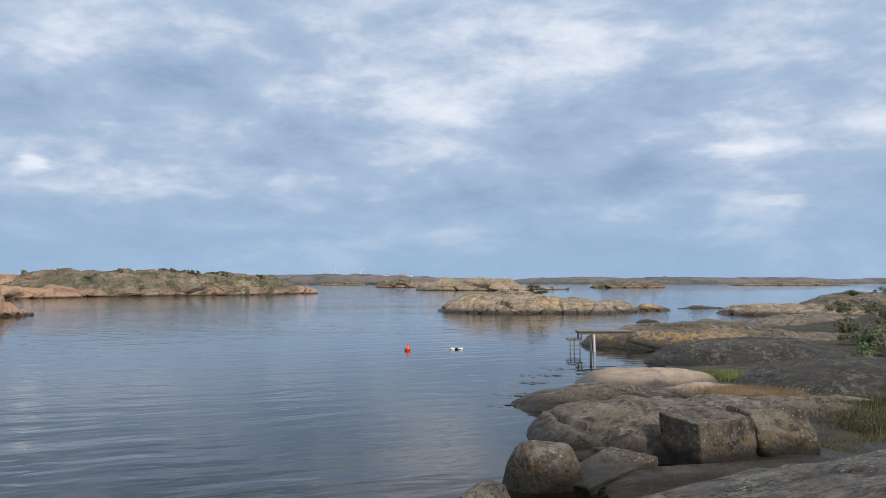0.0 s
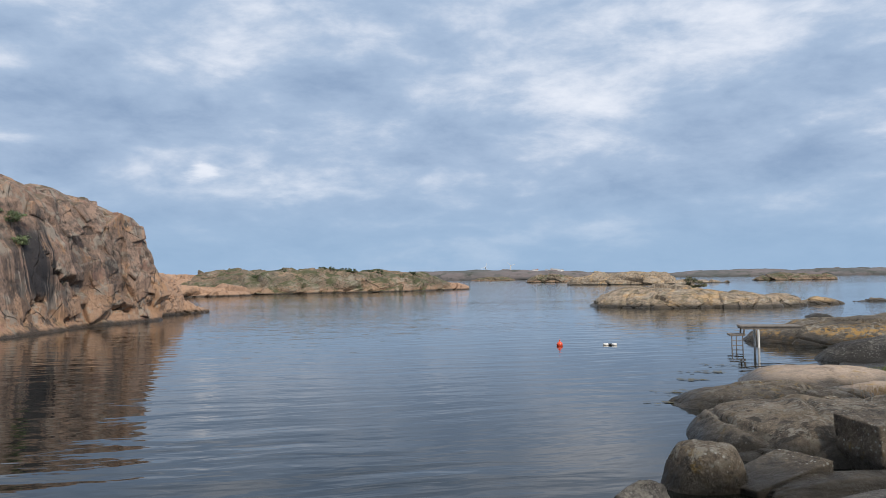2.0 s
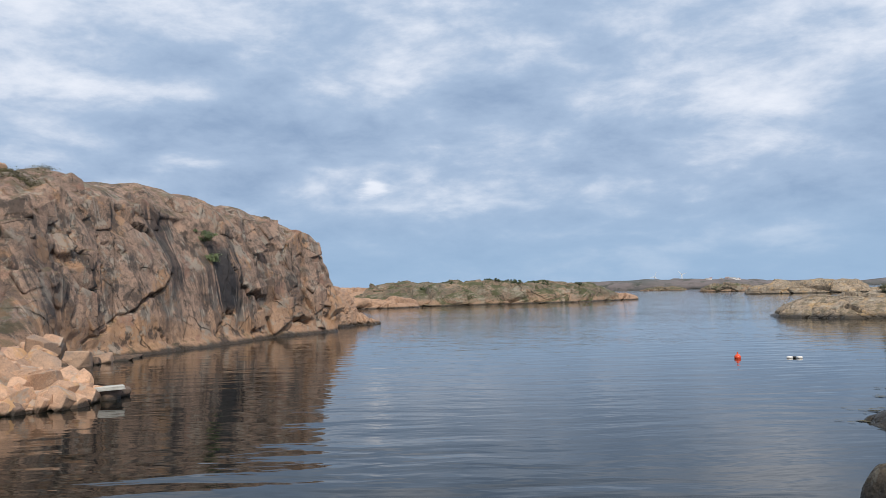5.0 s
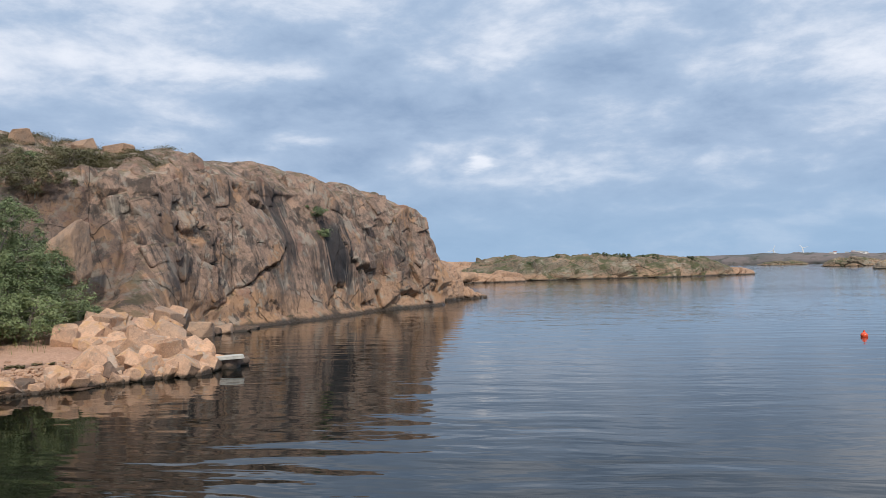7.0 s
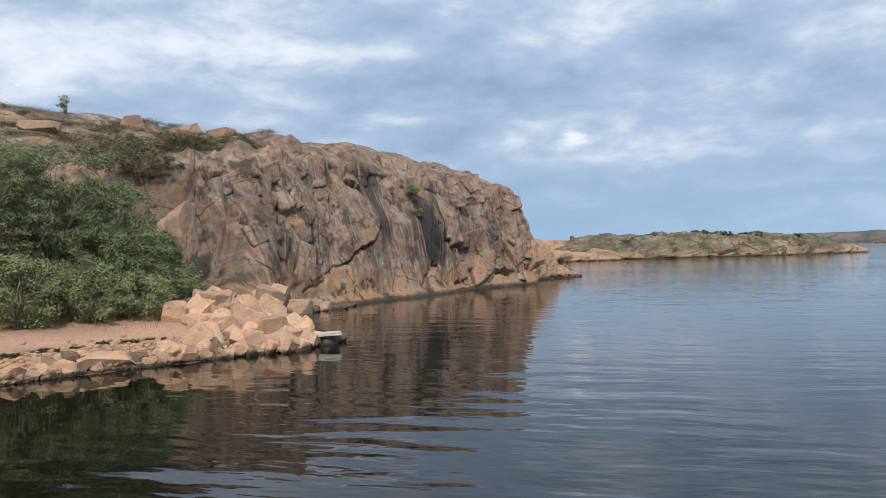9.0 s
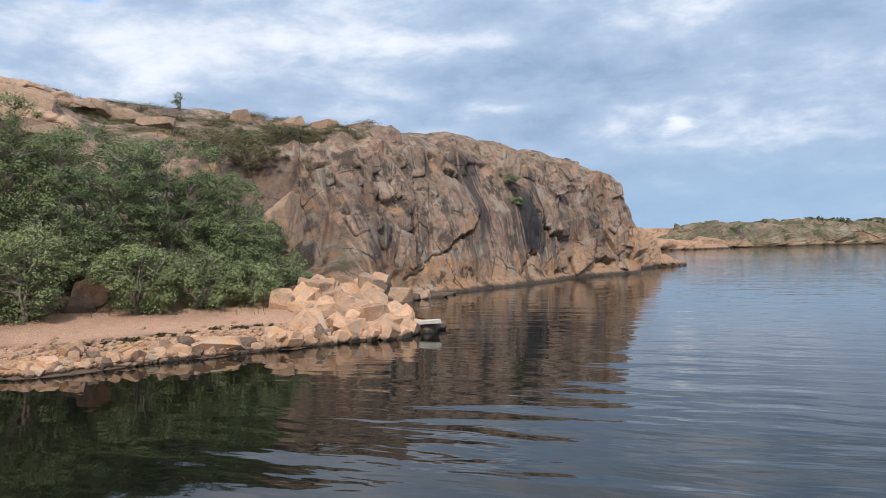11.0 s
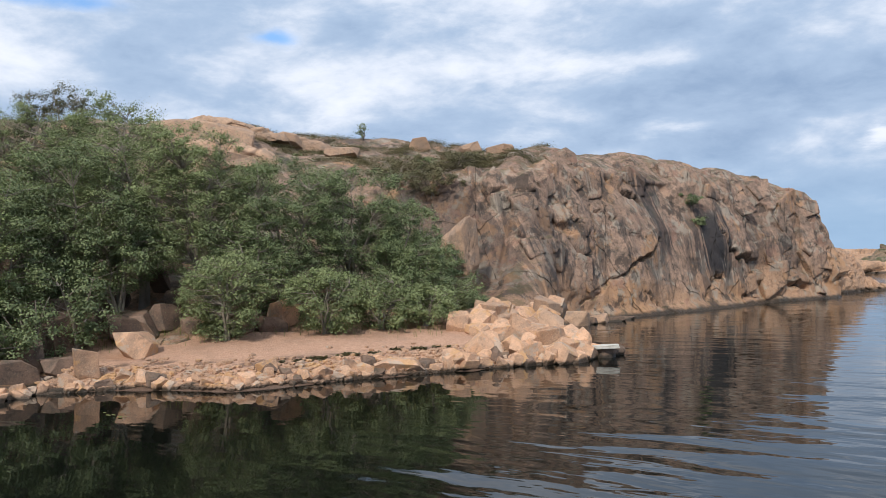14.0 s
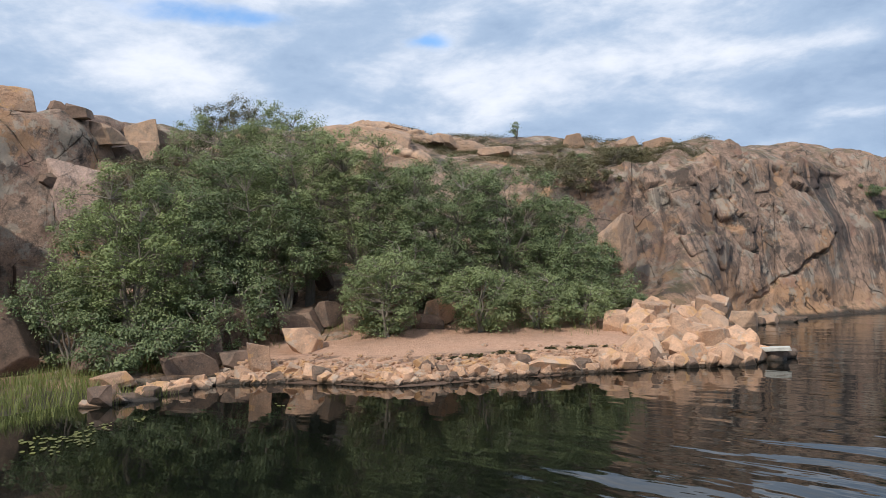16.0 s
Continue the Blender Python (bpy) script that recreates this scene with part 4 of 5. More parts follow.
boulder("shore_rock", (1.56, 11.78, -0.46), (1.1, 1.0, 1.0), 30, M_GREY, 31, "egg-shaped grey boulder at the water's edge", "rock", ROCK, 9, 5, 0.4, 7, 6, 0.03)

# ---------------------------------------------------------------- places on the headland
land = []
for ob_name in ("headland", "beach"):
    me = bpy.data.objects[ob_name].data
    land.append(BVHTree.FromPolygons([v.co for v in me.vertices], [p.vertices for p in me.polygons]))


def land_z(x, y, low=-1.0):
    best = low
    for tree_ in land:
        hit = tree_.ray_cast(Vector((x, y, 40)), Vector((0, 0, -1)))
        if hit[0] is not None:
            best = max(best, hit[0].z)
    return best


def on_land(az, d, sink=0.0):
    p = polar(az, d)
    return Vector((p.x, p.y, land_z(p.x, p.y) - sink))


# ---------------------------------------------------------------- jointed blocks of the cliff
def make_rock_faces():
    g = np.random.default_rng(77)
    headland = bpy.data.objects["headland"]
    spots = [(g.uniform(47.5, 58), g.uniform(0.6, 8.6), g.uniform(1.0, 2.4)) for _ in range(46)] + [(g.uniform(22, 31), g.uniform(2.0, 8.4), g.uniform(0.7, 1.7)) for _ in range(46)] + [(g.uniform(31, 50), g.uniform(7.6, 9.4), g.uniform(0.8, 2.0)) for _ in range(24)]
    for yy, zz, w in spots + [(48.4, 4.2, 2.6), (53.3, 7.6, 1.6), (54.6, 6.6, 1.5), (51.6, 8.4, 2.0), (52.0, 3.0, 2.2), (29.2, 7.0, 1.6)]:
        h, spin = w * g.uniform(0.7, 1.3), g.uniform(-35, 35)
        hit, n, _, _ = land[0].ray_cast(Vector((-8, yy, zz)), Vector((-1, 0, 0)))
        if hit is None:
            continue
        if n.x < 0:
            n = -n
        n = (n + Vector((1.2, -0.2, 0.25))).normalized()
        ob = boulder("rock_face", (0, 0, 0), (w, w * 0.8, h), 0, M_CLIFF, int(g.integers(1e6)), "", "", "", 90, 0, 0.22, 5, 5 if w > 1.3 else 4, 0.02)
        turn = math.atan2(n.x, -n.y)
        ob.matrix_world = Matrix.Translation(hit - n * w * g.uniform(0.24, 0.34)) @ Matrix.Rotation(turn, 4, "Z") @ Matrix.Rotation(-math.asin(n.z), 4, "X") @ Matrix.Rotation(math.radians(spin), 4, "Y") @ Matrix.Translation((0, 0, -h * 0.47))
        ob.parent = headland


make_rock_faces()

# ---------------------------------------------------------------- boulders of the beach
BEACH = "boulders at the beach"
KEY = ((77.9, 26.2, 1.15, 0.9, 0.85, 0, M_PINK), (81.2, 24.6, 0.65, 0.6, 0.95, 10, M_PINK), (82.6, 26.0, 0.95, 0.9, 0.8, 20, M_DIM), (77.8, 28.6, 1.35, 1.1, 1.0, -15, M_DIM),
       (86.0, 25.4, 1.6, 1.1, 0.7, 5, M_DIM), (84.4, 26.4, 0.9, 0.9, 1.0, 30, M_DIM), (90.6, 23.6, 0.95, 0.7, 0.5, 10, M_PINK), (86.8, 23.0, 0.95, 0.55, 0.35, 15, M_PINK),
       (87.9, 23.2, 0.8, 0.5, 0.35, -20, M_PINK), (90.0, 22.0, 1.3, 0.7, 0.35, 5, M_DIM), (68.3, 28.6, 0.95, 0.8, 0.85, 35, M_PINK), (70.0, 30.0, 1.2, 1.0, 1.0, 10, M_DIM),
       (60.2, 23.3, 1.2, 0.8, 0.42, 8, M_PINK), (55.9, 28.2, 0.7, 0.6, 0.6, 0, M_PINK), (54.4, 27.6, 1.0, 0.8, 0.55, 15, M_PINK), (53.2, 29.5, 1.1, 0.9, 0.9, 30, M_PINK),
       (52.2, 26.8, 1.3, 0.9, 0.75, -12, M_PINK), (50.6, 27.0, 1.2, 0.9, 0.6, 20, M_PINK), (49.2, 26.2, 1.15, 0.8, 0.7, -25, M_PINK), (47.6, 26.4, 1.3, 0.9, 0.85, 12, M_PINK),
       (46.6, 26.6, 0.8, 0.8, 0.6, 40, M_PINK), (51.4, 25.6, 1.2, 0.7, 0.5, 30, M_PINK), (49.9, 25.4, 1.3, 0.6, 0.4, 5, M_PINK), (48.0, 25.2, 1.0, 0.7, 0.5, -10, M_PINK))
for k, (az, d, a, b, c, turn, mat) in enumerate(KEY):
    p = on_land(az, d, 0.12)
    p.z = max(p.z, -0.15)
    broken_block("boulder", p, (a, b, c), az + turn, mat, 100 + k, "fresh broken pink granite block at the beach" if mat == M_PINK else "weathered granite block at the beach, darkened for shade", "boulder", BEACH, 6)
rnd = random.Random(4)
for k in range(66):                       # the heap at the end of the beach
    az = rnd.uniform(47.0, 54.6)
    near, far = np.interp(az, [45.5, 47, 50, 56.5], [26.6, 25.4, 24.9, 25.0]), np.interp(az, [45.5, 47, 50, 56.5], [27.6, 29.5, 33, 31])
    f = rnd.random()
    d = near + (far - near) * f
    heap = 0.12 + 0.95 * f * np.interp(az, [45.5, 48, 52, 56.5], [0.3, 0.8, 1.0, 0.5])
    p = polar(az, d, max(land_z(*polar(az, d).xy) - 0.1, heap - 0.45))
    s = rnd.uniform(0.4, 1.0)
    broken_block("boulder", p, (s * rnd.uniform(0.9, 1.5), s * rnd.uniform(0.7, 1.0), s * rnd.uniform(0.5, 0.9)), rnd.uniform(0, 360), M_PINK if rnd.random() < 0.85 else M_RIDGE, 300 + k, "fresh broken pink granite block in the heap", "boulder", "heap of broken granite", 42)
for k in range(250):                      # stones along the water's edge
    az = rnd.uniform(46, 92)
    shore = np.interp(az, [45, 49, 55, 59.5, 65.5, 72, 78, 84, 89, 93], [27, 25, 23.8, 23.1, 22.3, 21.6, 23.4, 24, 22.2, 21])
    if 65 < az < 81 and rnd.random() < 0.55:
        continue
    d = shore + abs(rnd.gauss(0, 0.42)) - 0.1
    p = on_land(az, d, 0.06)
    p.z = max(p.z, -0.12)
    s = rnd.uniform(0.16, 0.42) * float(np.interp(az, [46, 60, 66, 84, 90], [1.35, 1.1, 0.9, 0.9, 1.2]))
    broken_block("stone", p, (s * rnd.uniform(0.9, 1.6), s * rnd.uniform(0.7, 1.1), s * rnd.uniform(0.6, 1.0)), rnd.uniform(0, 360), M_PINK if rnd.random() < 0.8 else M_DIM, 500 + k, "pink granite stone at the water's edge", "stone", "stones along the beach edge", 30, 8)
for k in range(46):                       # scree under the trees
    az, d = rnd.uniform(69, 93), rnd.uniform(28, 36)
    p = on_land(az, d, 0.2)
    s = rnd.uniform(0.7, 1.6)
    # tree shade on the scree comes from the darkened granite colour
    broken_block("boulder", p, (s, s * rnd.uniform(0.7, 1.1), s * rnd.uniform(0.6, 0.95)), rnd.uniform(0, 360), M_DIM, 700 + k, "weathered boulder under the trees, shade put into its colour", "boulder", "scree under the trees", 18)
def make_pebbles():
    g = np.random.default_rng(12)
    ball, fc = ico(1)
    fc = np.array(fc)
    vs, fs = [], []
    for k in range(2300):
        az = g.uniform(46.5, 84)
        shore = np.interp(az, [45, 49, 55, 59.5, 65.5, 72, 78, 84], [27, 25, 23.8, 23.1, 22.3, 21.6, 23.4, 24])
        p = on_land(az, float(shore + abs(g.normal(0, 0.85)) - 0.15))
        s = g.uniform(0.04, 0.12) * np.array((g.uniform(0.9, 1.7), g.uniform(0.8, 1.2), g.uniform(0.5, 0.9)))
        a = g.uniform(0, 6.28)
        v = np.sign(ball) * np.abs(ball) ** 0.75 * s * g.uniform(0.8, 1.15, ball.shape)
        v = np.stack([v[:, 0] * np.cos(a) - v[:, 1] * np.sin(a), v[:, 0] * np.sin(a) + v[:, 1] * np.cos(a), v[:, 2]], 1)
        fs.append(fc + len(vs) * len(ball))
        vs.append(v + np.array((p.x, p.y, max(p.z, -0.05) + 0.02)))
    me = bpy.data.meshes.new("pebbles")
    me.from_pydata(np.concatenate(vs).tolist(), [], np.concatenate(fs).tolist())
    me.materials.append(M_PINK)
    tagged(new("pebbles", me), "small pink granite stones at the water's edge", "pebbles", kind="stuff")


make_pebbles()
boulder("stone_slab", polar(45.5, 26.3, 0.3), (0.95, 0.65, 0.13), 47, M_CONC, 33, "pale sawn stone slab lying over the last stones", "slab", "", 40, 4, 0.04, 2, 5)
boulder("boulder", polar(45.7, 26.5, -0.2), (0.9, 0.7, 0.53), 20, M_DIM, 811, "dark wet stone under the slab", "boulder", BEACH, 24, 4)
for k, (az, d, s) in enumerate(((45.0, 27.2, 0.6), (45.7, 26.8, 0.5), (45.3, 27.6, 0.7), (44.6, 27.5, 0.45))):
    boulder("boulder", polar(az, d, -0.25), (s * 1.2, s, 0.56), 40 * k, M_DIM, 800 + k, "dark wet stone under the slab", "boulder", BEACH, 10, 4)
for k, (az, d, a, b, c, mat) in enumerate(((46.9, 41.6, 1.5, 0.9, 0.55, M_DIM), (46.0, 42.2, 1.2, 0.8, 0.5, M_RIDGE), (45.0, 43.2, 1.4, 0.7, 0.4, M_DIM), (44.2, 44.6, 1.0, 0.6, 0.4, M_DIM), (47.6, 40.6, 1.6, 1.2, 0.9, M_RIDGE))):
    boulder("foot_rock", polar(az, d, -0.2), (a, b, c), az, mat, 840 + k, "low rock at the foot of the cliff in the water", "rock", "rocks at the cliff foot", 24, 6, 0.25, 5, 5)
boulder("fallen_block", polar(55.4, 37.0, 2.6), (1.6, 1.3, 2.3), 30, M_RIDGE, 861, "large reddish granite block fallen at the cliff foot", "boulder", "", 60, 14, 0.35, 6, 6, 0.04)
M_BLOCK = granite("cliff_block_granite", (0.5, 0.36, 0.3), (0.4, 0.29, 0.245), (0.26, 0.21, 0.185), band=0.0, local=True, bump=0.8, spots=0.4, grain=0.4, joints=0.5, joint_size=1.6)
# blocks below 3 m get the darker granite as painted shade
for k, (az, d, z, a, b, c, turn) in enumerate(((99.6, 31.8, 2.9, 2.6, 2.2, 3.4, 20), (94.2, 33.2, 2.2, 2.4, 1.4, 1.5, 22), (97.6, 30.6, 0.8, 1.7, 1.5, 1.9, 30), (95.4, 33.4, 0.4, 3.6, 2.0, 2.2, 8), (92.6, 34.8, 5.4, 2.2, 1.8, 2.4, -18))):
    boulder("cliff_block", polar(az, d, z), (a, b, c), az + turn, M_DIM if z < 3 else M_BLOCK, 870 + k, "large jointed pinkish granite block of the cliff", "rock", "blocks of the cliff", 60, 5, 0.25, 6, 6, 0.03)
boulder("perched_block", polar(96.2, 36.0, land_z(*polar(96.2, 36.0).xy) - 0.1), (1.6, 1.3, 1.2), 100, M_PINK, 899, "square orange granite boulder perched on the cliff edge", "boulder", "boulders on the ridge", 24, 2, 0.12, 4, 6, 0.02)
for k, (az, d, a, b, c, mat) in enumerate(((92.6, 36.0, 1.0, 0.8, 0.6, M_DIM), (90.9, 36.6, 1.3, 1.0, 1.0, M_RIDGE), (89.6, 37.4, 1.2, 0.9, 0.9, M_DIM), (88.2, 38.6, 1.3, 1.0, 1.0, M_RIDGE), (86.9, 39.0, 0.9, 0.8, 1.0, M_DIM), (85.6, 39.4, 1.3, 1.0, 1.0, M_RIDGE), (93.8, 36.4, 0.8, 0.7, 0.5, M_DIM))):
    broken_block("ridge_boulder", on_land(az, d, 0.2), (a, b, c), az + k * 31, mat, 930 + k, "square granite boulder perched on the ridge", "boulder", "boulders on the ridge", 8)
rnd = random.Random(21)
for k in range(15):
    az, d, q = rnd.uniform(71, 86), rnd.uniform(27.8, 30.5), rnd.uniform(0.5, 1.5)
    broken_block("boulder", on_land(az, d, 0.15), (q * 1.2, q, q * rnd.uniform(0.5, 1.0)), rnd.uniform(0, 360), M_DIM, 980 + k, "weathered granite block at the beach, darkened for shade", "boulder", BEACH, 10)
# blocks at the left cliff foot, their shade painted by the darker granite
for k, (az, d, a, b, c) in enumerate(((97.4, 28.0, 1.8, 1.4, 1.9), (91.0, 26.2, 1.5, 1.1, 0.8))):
    broken_block("boulder", on_land(az, d, 0.2), (a, b, c), az + 12 * k, M_DIM, 960 + k, "weathered granite block at the beach, darkened for shade", "boulder", BEACH, 5)
slab_rock = broken_block("ridge_slab", on_land(74.0, 50.0), (5.6, 3.8, 2.1), 0, M_RIDGE, 925, "broad sloping pink granite slab on the ridge", "rock", "outcrops on the ridge", 0, 8, 0.03)
slab_rock.matrix_world = Matrix.Translation(on_land(74.4, 50.0, 1.2)) @ Matrix.Rotation(radians(74.0), 4, "Z") @ Matrix.Rotation(radians(6.0), 4, "Y")
RIDGE = ((94.2, 34.4, 0.8, 0.7, 0.5, M_DIM), (92.8, 34.6, 1.3, 1.0, 0.8, M_DIM), (91.6, 35.4, 1.0, 0.8, 0.8, M_DIM), (90.8, 36.2, 1.2, 0.9, 1.0, M_RIDGE), (89.9, 37.0, 1.2, 0.9, 1.1, M_DIM), (88.8, 38.6, 1.4, 0.9, 1.1, M_RIDGE), (87.4, 39.2, 1.3, 1.0, 1.6, M_DIM), (86.2, 40.0, 1.4, 1.0, 1.2, M_RIDGE), (80.4, 41.0, 3.0, 2.4, 2.6, M_PINK), (73.6, 44.5, 2.6, 2.0, 0.8, M_RIDGE), (71.2, 46.0, 2.2, 1.8, 0.7, M_RIDGE), (67.6, 54.0, 2.2, 1.6, 0.8, M_RIDGE), (58.2, 55.5, 1.5, 1.2, 0.8, M_RIDGE), (54.6, 54.0, 1.2, 1.0, 0.8, M_RIDGE), (64.0, 50.0, 2.2, 1.5, 0.7, M_RIDGE), (52.4, 51.5, 1.6, 1.2, 0.6, M_RIDGE))
for k, (az, d, a, b, c, mat) in enumerate(RIDGE):
    broken_block("ridge_boulder", on_land(az, d, 0.25), (a, b, c), az + 37 * k, mat, 900 + k, "square granite boulder perched on the ridge", "boulder", "boulders on the ridge", 10)


for az, d, sx, sy, sz, seed in ((72.4, 53.5, 2.6, 1.6, 0.5, 92), (70.4, 53.0, 2.4, 1.5, 0.4, 93), (72.6, 48.5, 2.2, 1.4, 0.5, 94), (70.6, 47.5, 1.8, 1.2, 0.5, 95), (66.5, 55.0, 1.8, 1.2, 0.4, 96)):
    p = on_land(az, d)
    tagged(dome("ridge_rock", (p.x, p.y, p.z), (sx, sy, sz), az + 6, M_RIDGE, seed, power=2.8, rough=0.06, blocks=0.18, block_size=1.4, lean=(-0.4, 0)), "worn pink granite outcrop on the ridge", "rock", "outcrops on the ridge")


# ---------------------------------------------------------------- trees and plants
def tube(verts, faces, path, r0, r1, sides=5):
    base = len(verts)
    for i, p in enumerate(path):
        r = r0 + (r1 - r0) * i / (len(path) - 1)
        axis = (path[min(i + 1, len(path) - 1)] - path[max(i - 1, 0)]).normalized()
        side = axis.orthogonal().normalized()
        other = axis.cross(side)
        for k in range(sides):
            a = 2 * math.pi * k / sides
            verts.append(tuple(p + r * (math.cos(a) * side + math.sin(a) * other)))
    for i in range(len(path) - 1):
        for k in range(sides):
            j = (k + 1) % sides
            faces.append((base + i * sides + k, base + i * sides + j, base + (i + 1) * sides + j, base + (i + 1) * sides + k))


def leaves_mesh(name, centres, sizes, mat, seed, up=0.5):
    """Pointed oval leaves, each folded along its rib."""
    g = np.random.default_rng(seed)
    n = len(centres)
    nrm = g.normal(size=(n, 3))
    nrm[:, 2] = np.abs(nrm[:, 2]) + up
    nrm /= np.linalg.norm(nrm, axis=1, keepdims=True)
    a = np.cross(nrm, g.normal(size=(n, 3)))
    a /= np.maximum(np.linalg.norm(a, axis=1, keepdims=True), 1e-6)
    b = np.cross(nrm, a)
    s = sizes[:, None]
    V = np.stack([centres - a * s * 0.55, centres + b * s * 0.36 + nrm * s * 0.1, centres + a * s * 0.6, centres - b * s * 0.36 + nrm * s * 0.1], 1)
    i = np.arange(n)[:, None] * 4
    F = np.concatenate([i + [0, 1, 2], i + [0, 2, 3]])
    me = bpy.data.meshes.new(name)
    me.from_pydata(V.reshape(-1, 3).tolist(), [], F.tolist())
    me.materials.append(mat)
    return me


def tree(name, base, height, radius, seed, mat, leaves, label, category="tree", group="trees behind the beach", low=0.12, leaf=0.13, bare=0.06, stems=5, lean=(0, 0)):
    rnd = random.Random(seed)
    g = np.random.default_rng(seed)
    root = empty(name, pose(*base), label, category, group)
    verts, faces, tips = [], [], []
    lean_v = Vector((lean[0], lean[1], 0))
    clumps = max(14, leaves // 130)
    spots = []
    while len(spots) < clumps:
        p = Vector((rnd.uniform(-1, 1), rnd.uniform(-1, 1), rnd.uniform(-1, 1)))
        k = p.length
        if k > 1 or (k < 0.55 and rnd.random() < 0.6):
            continue
        if height > 1.8 and noise.noise(Vector((p.x * radius, p.y * radius, p.z * height * 0.5)) * 1.05 + Vector((seed * 3.1, 0, 0))) < -0.2 + 0.12 * rnd.random():
            continue
        wid = 1.0 + 0.5 * noise.noise(p.normalized() * 2.1 + Vector((seed, 0, 0)))
        mid_z = height * (low + 1) / 2
        q = Vector((p.x * radius * wid, p.y * radius * wid, mid_z + p.z * height * (1 - low) / 2 * (0.9 + 0.2 * wid - 0.1)))
        spots.append(q + lean_v * (q.z / height) ** 2)
    trunks = []
    for k in range(stems):
        a = 2 * math.pi * k / stems + rnd.uniform(-0.5, 0.5)
        out = radius * rnd.uniform(0.25, 0.7)
        top = Vector((math.cos(a) * out, math.sin(a) * out, height * rnd.uniform(0.6, 0.9))) + lean_v
        path = [Vector((0.12 * math.cos(a), 0.12 * math.sin(a), -0.2))]
        for i in range(1, 8):
            f = i / 7
            path.append(Vector((top.x * f ** 1.3, top.y * f ** 1.3, top.z * f)) + Vector((rnd.uniform(-1, 1), rnd.uniform(-1, 1), 0)) * 0.05 * height * 0.4)
        trunks.append(path)
        tube(verts, faces, path, 0.028 * height ** 0.8, 0.012, 6)
    for q in spots:
        path = min(trunks, key=lambda t_: min((v - q).length for v in t_))
        below = [v for v in path if v.z < q.z] or path[:2]
        start = min(below, key=lambda v: (v - q).length)
        mid = start.lerp(q, 0.5) + Vector((rnd.uniform(-1, 1), rnd.uniform(-1, 1), rnd.uniform(-0.2, 1))) * 0.12 * (q - start).length
        end = q + (q - mid).normalized() * (0.35 if rnd.random() < bare * 3 else 0.1)
        tube(verts, faces, [start, mid, end], 0.02, 0.005, 4)
    me = bpy.data.meshes.new("trunk")
    me.from_pydata(verts, [], faces)
    me.polygons.foreach_set("use_smooth", np.ones(len(faces), bool))
    me.materials.append(M_BARK)
    ob = new("trunk", me)
    ob.parent = root
    per = leaves // len(spots)
    pts = []
    for q in spots:
        if rnd.random() < bare:
            continue
        r = rnd.uniform(0.09, 0.27) * (0.55 + 0.15 * radius)
        c = g.normal(size=(per, 3)) * r * np.array((1.0, 1.0, 0.7)) + np.array(q)
        c[:, 2] = np.maximum(c[:, 2], 0.05)
        pts.append(c)
    c = np.concatenate(pts)
    crown = new("crown", leaves_mesh("crown", c, g.uniform(0.6, 1.25, len(c)) * leaf, mat, seed))
    crown.parent = root
    return root


TREES = ((89.4, 27.6, 6.4, 2.1, M_LEAF_LT, 10000, 0.02, "dense light-green leafy tree at the beach"), (91.6, 29.2, 5.2, 1.6, M_LEAF, 5500, 0.02, "leafy green tree against the cliff"),
         (86.6, 28.6, 6.0, 2.0, M_LEAF_DK, 9000, 0.02, "dense dark green leafy tree"), (84.4, 36.0, 6.3, 2.4, M_LEAF, 7500, 0.15, "tall thin-leaved tree with bare twigs on top"),
         (88.6, 34.0, 5.0, 2.4, M_SCRUB, 8000, 0.02, "brownish leafy tree below the ridge"), (81.6, 29.8, 6.6, 2.2, M_LEAF_DK, 9000, 0.14, "leafy dark green tree on the slope"),
         (77.6, 31.5, 7.3, 2.9, M_LEAF, 14000, 0.14, "broad leafy green tree on the slope"), (74.0, 30.8, 6.7, 2.3, M_LEAF, 10000, 0.1, "leafy green tree on the slope"),
         (72.2, 26.8, 3.2, 1.4, M_LEAF, 6500, 0.02, "green young tree at the beach"), (67.6, 31.0, 5.9, 2.5, M_LEAF_DK, 13000, 0.05, "broad dark green leafy tree"),
         (63.4, 31.5, 5.7, 2.2, M_LEAF_DK, 10000, 0.02, "dark green leafy tree with bare twigs"), (60.4, 31.8, 4.6, 1.7, M_LEAF_DK, 7000, 0.02, "dark green bushy tree near the cliff"),
         (65.4, 27.6, 2.3, 1.3, M_LEAF, 4500, 0.02, "green bush at the back of the beach"), (61.4, 28.0, 2.1, 1.4, M_LEAF, 4500, 0.02, "leafy green bush at the back of the beach"),
         (58.2, 28.6, 1.6, 1.1, M_LEAF, 3500, 0.02, "low green bush at the back of the beach"), (79.8, 35.5, 7.2, 2.6, M_LEAF, 11000, 0.05, "leafy tree higher on the slope"),
         (70.6, 33.0, 4.8, 2.0, M_LEAF, 7500, 0.02, "leafy tree higher on the slope"), (82.4, 40.0, 5.2, 2.2, M_SCRUB, 6000, 0.1, "twiggy brown-green tree on the ridge"),
         (58.6, 31.0, 3.0, 1.3, M_LEAF_DK, 4500, 0.02, "dark green bushy tree near the cliff"), (70.2, 29.4, 3.8, 1.8, M_LEAF_DK, 7500, 0.02, "dense dark green leafy tree"),
         (84.2, 29.8, 5.2, 1.7, M_LEAF_DK, 6500, 0.05, "dense dark green leafy tree"), (79.2, 29.4, 4.4, 1.6, M_LEAF_DK, 5500, 0.3, "leafy dark green tree on the slope"))
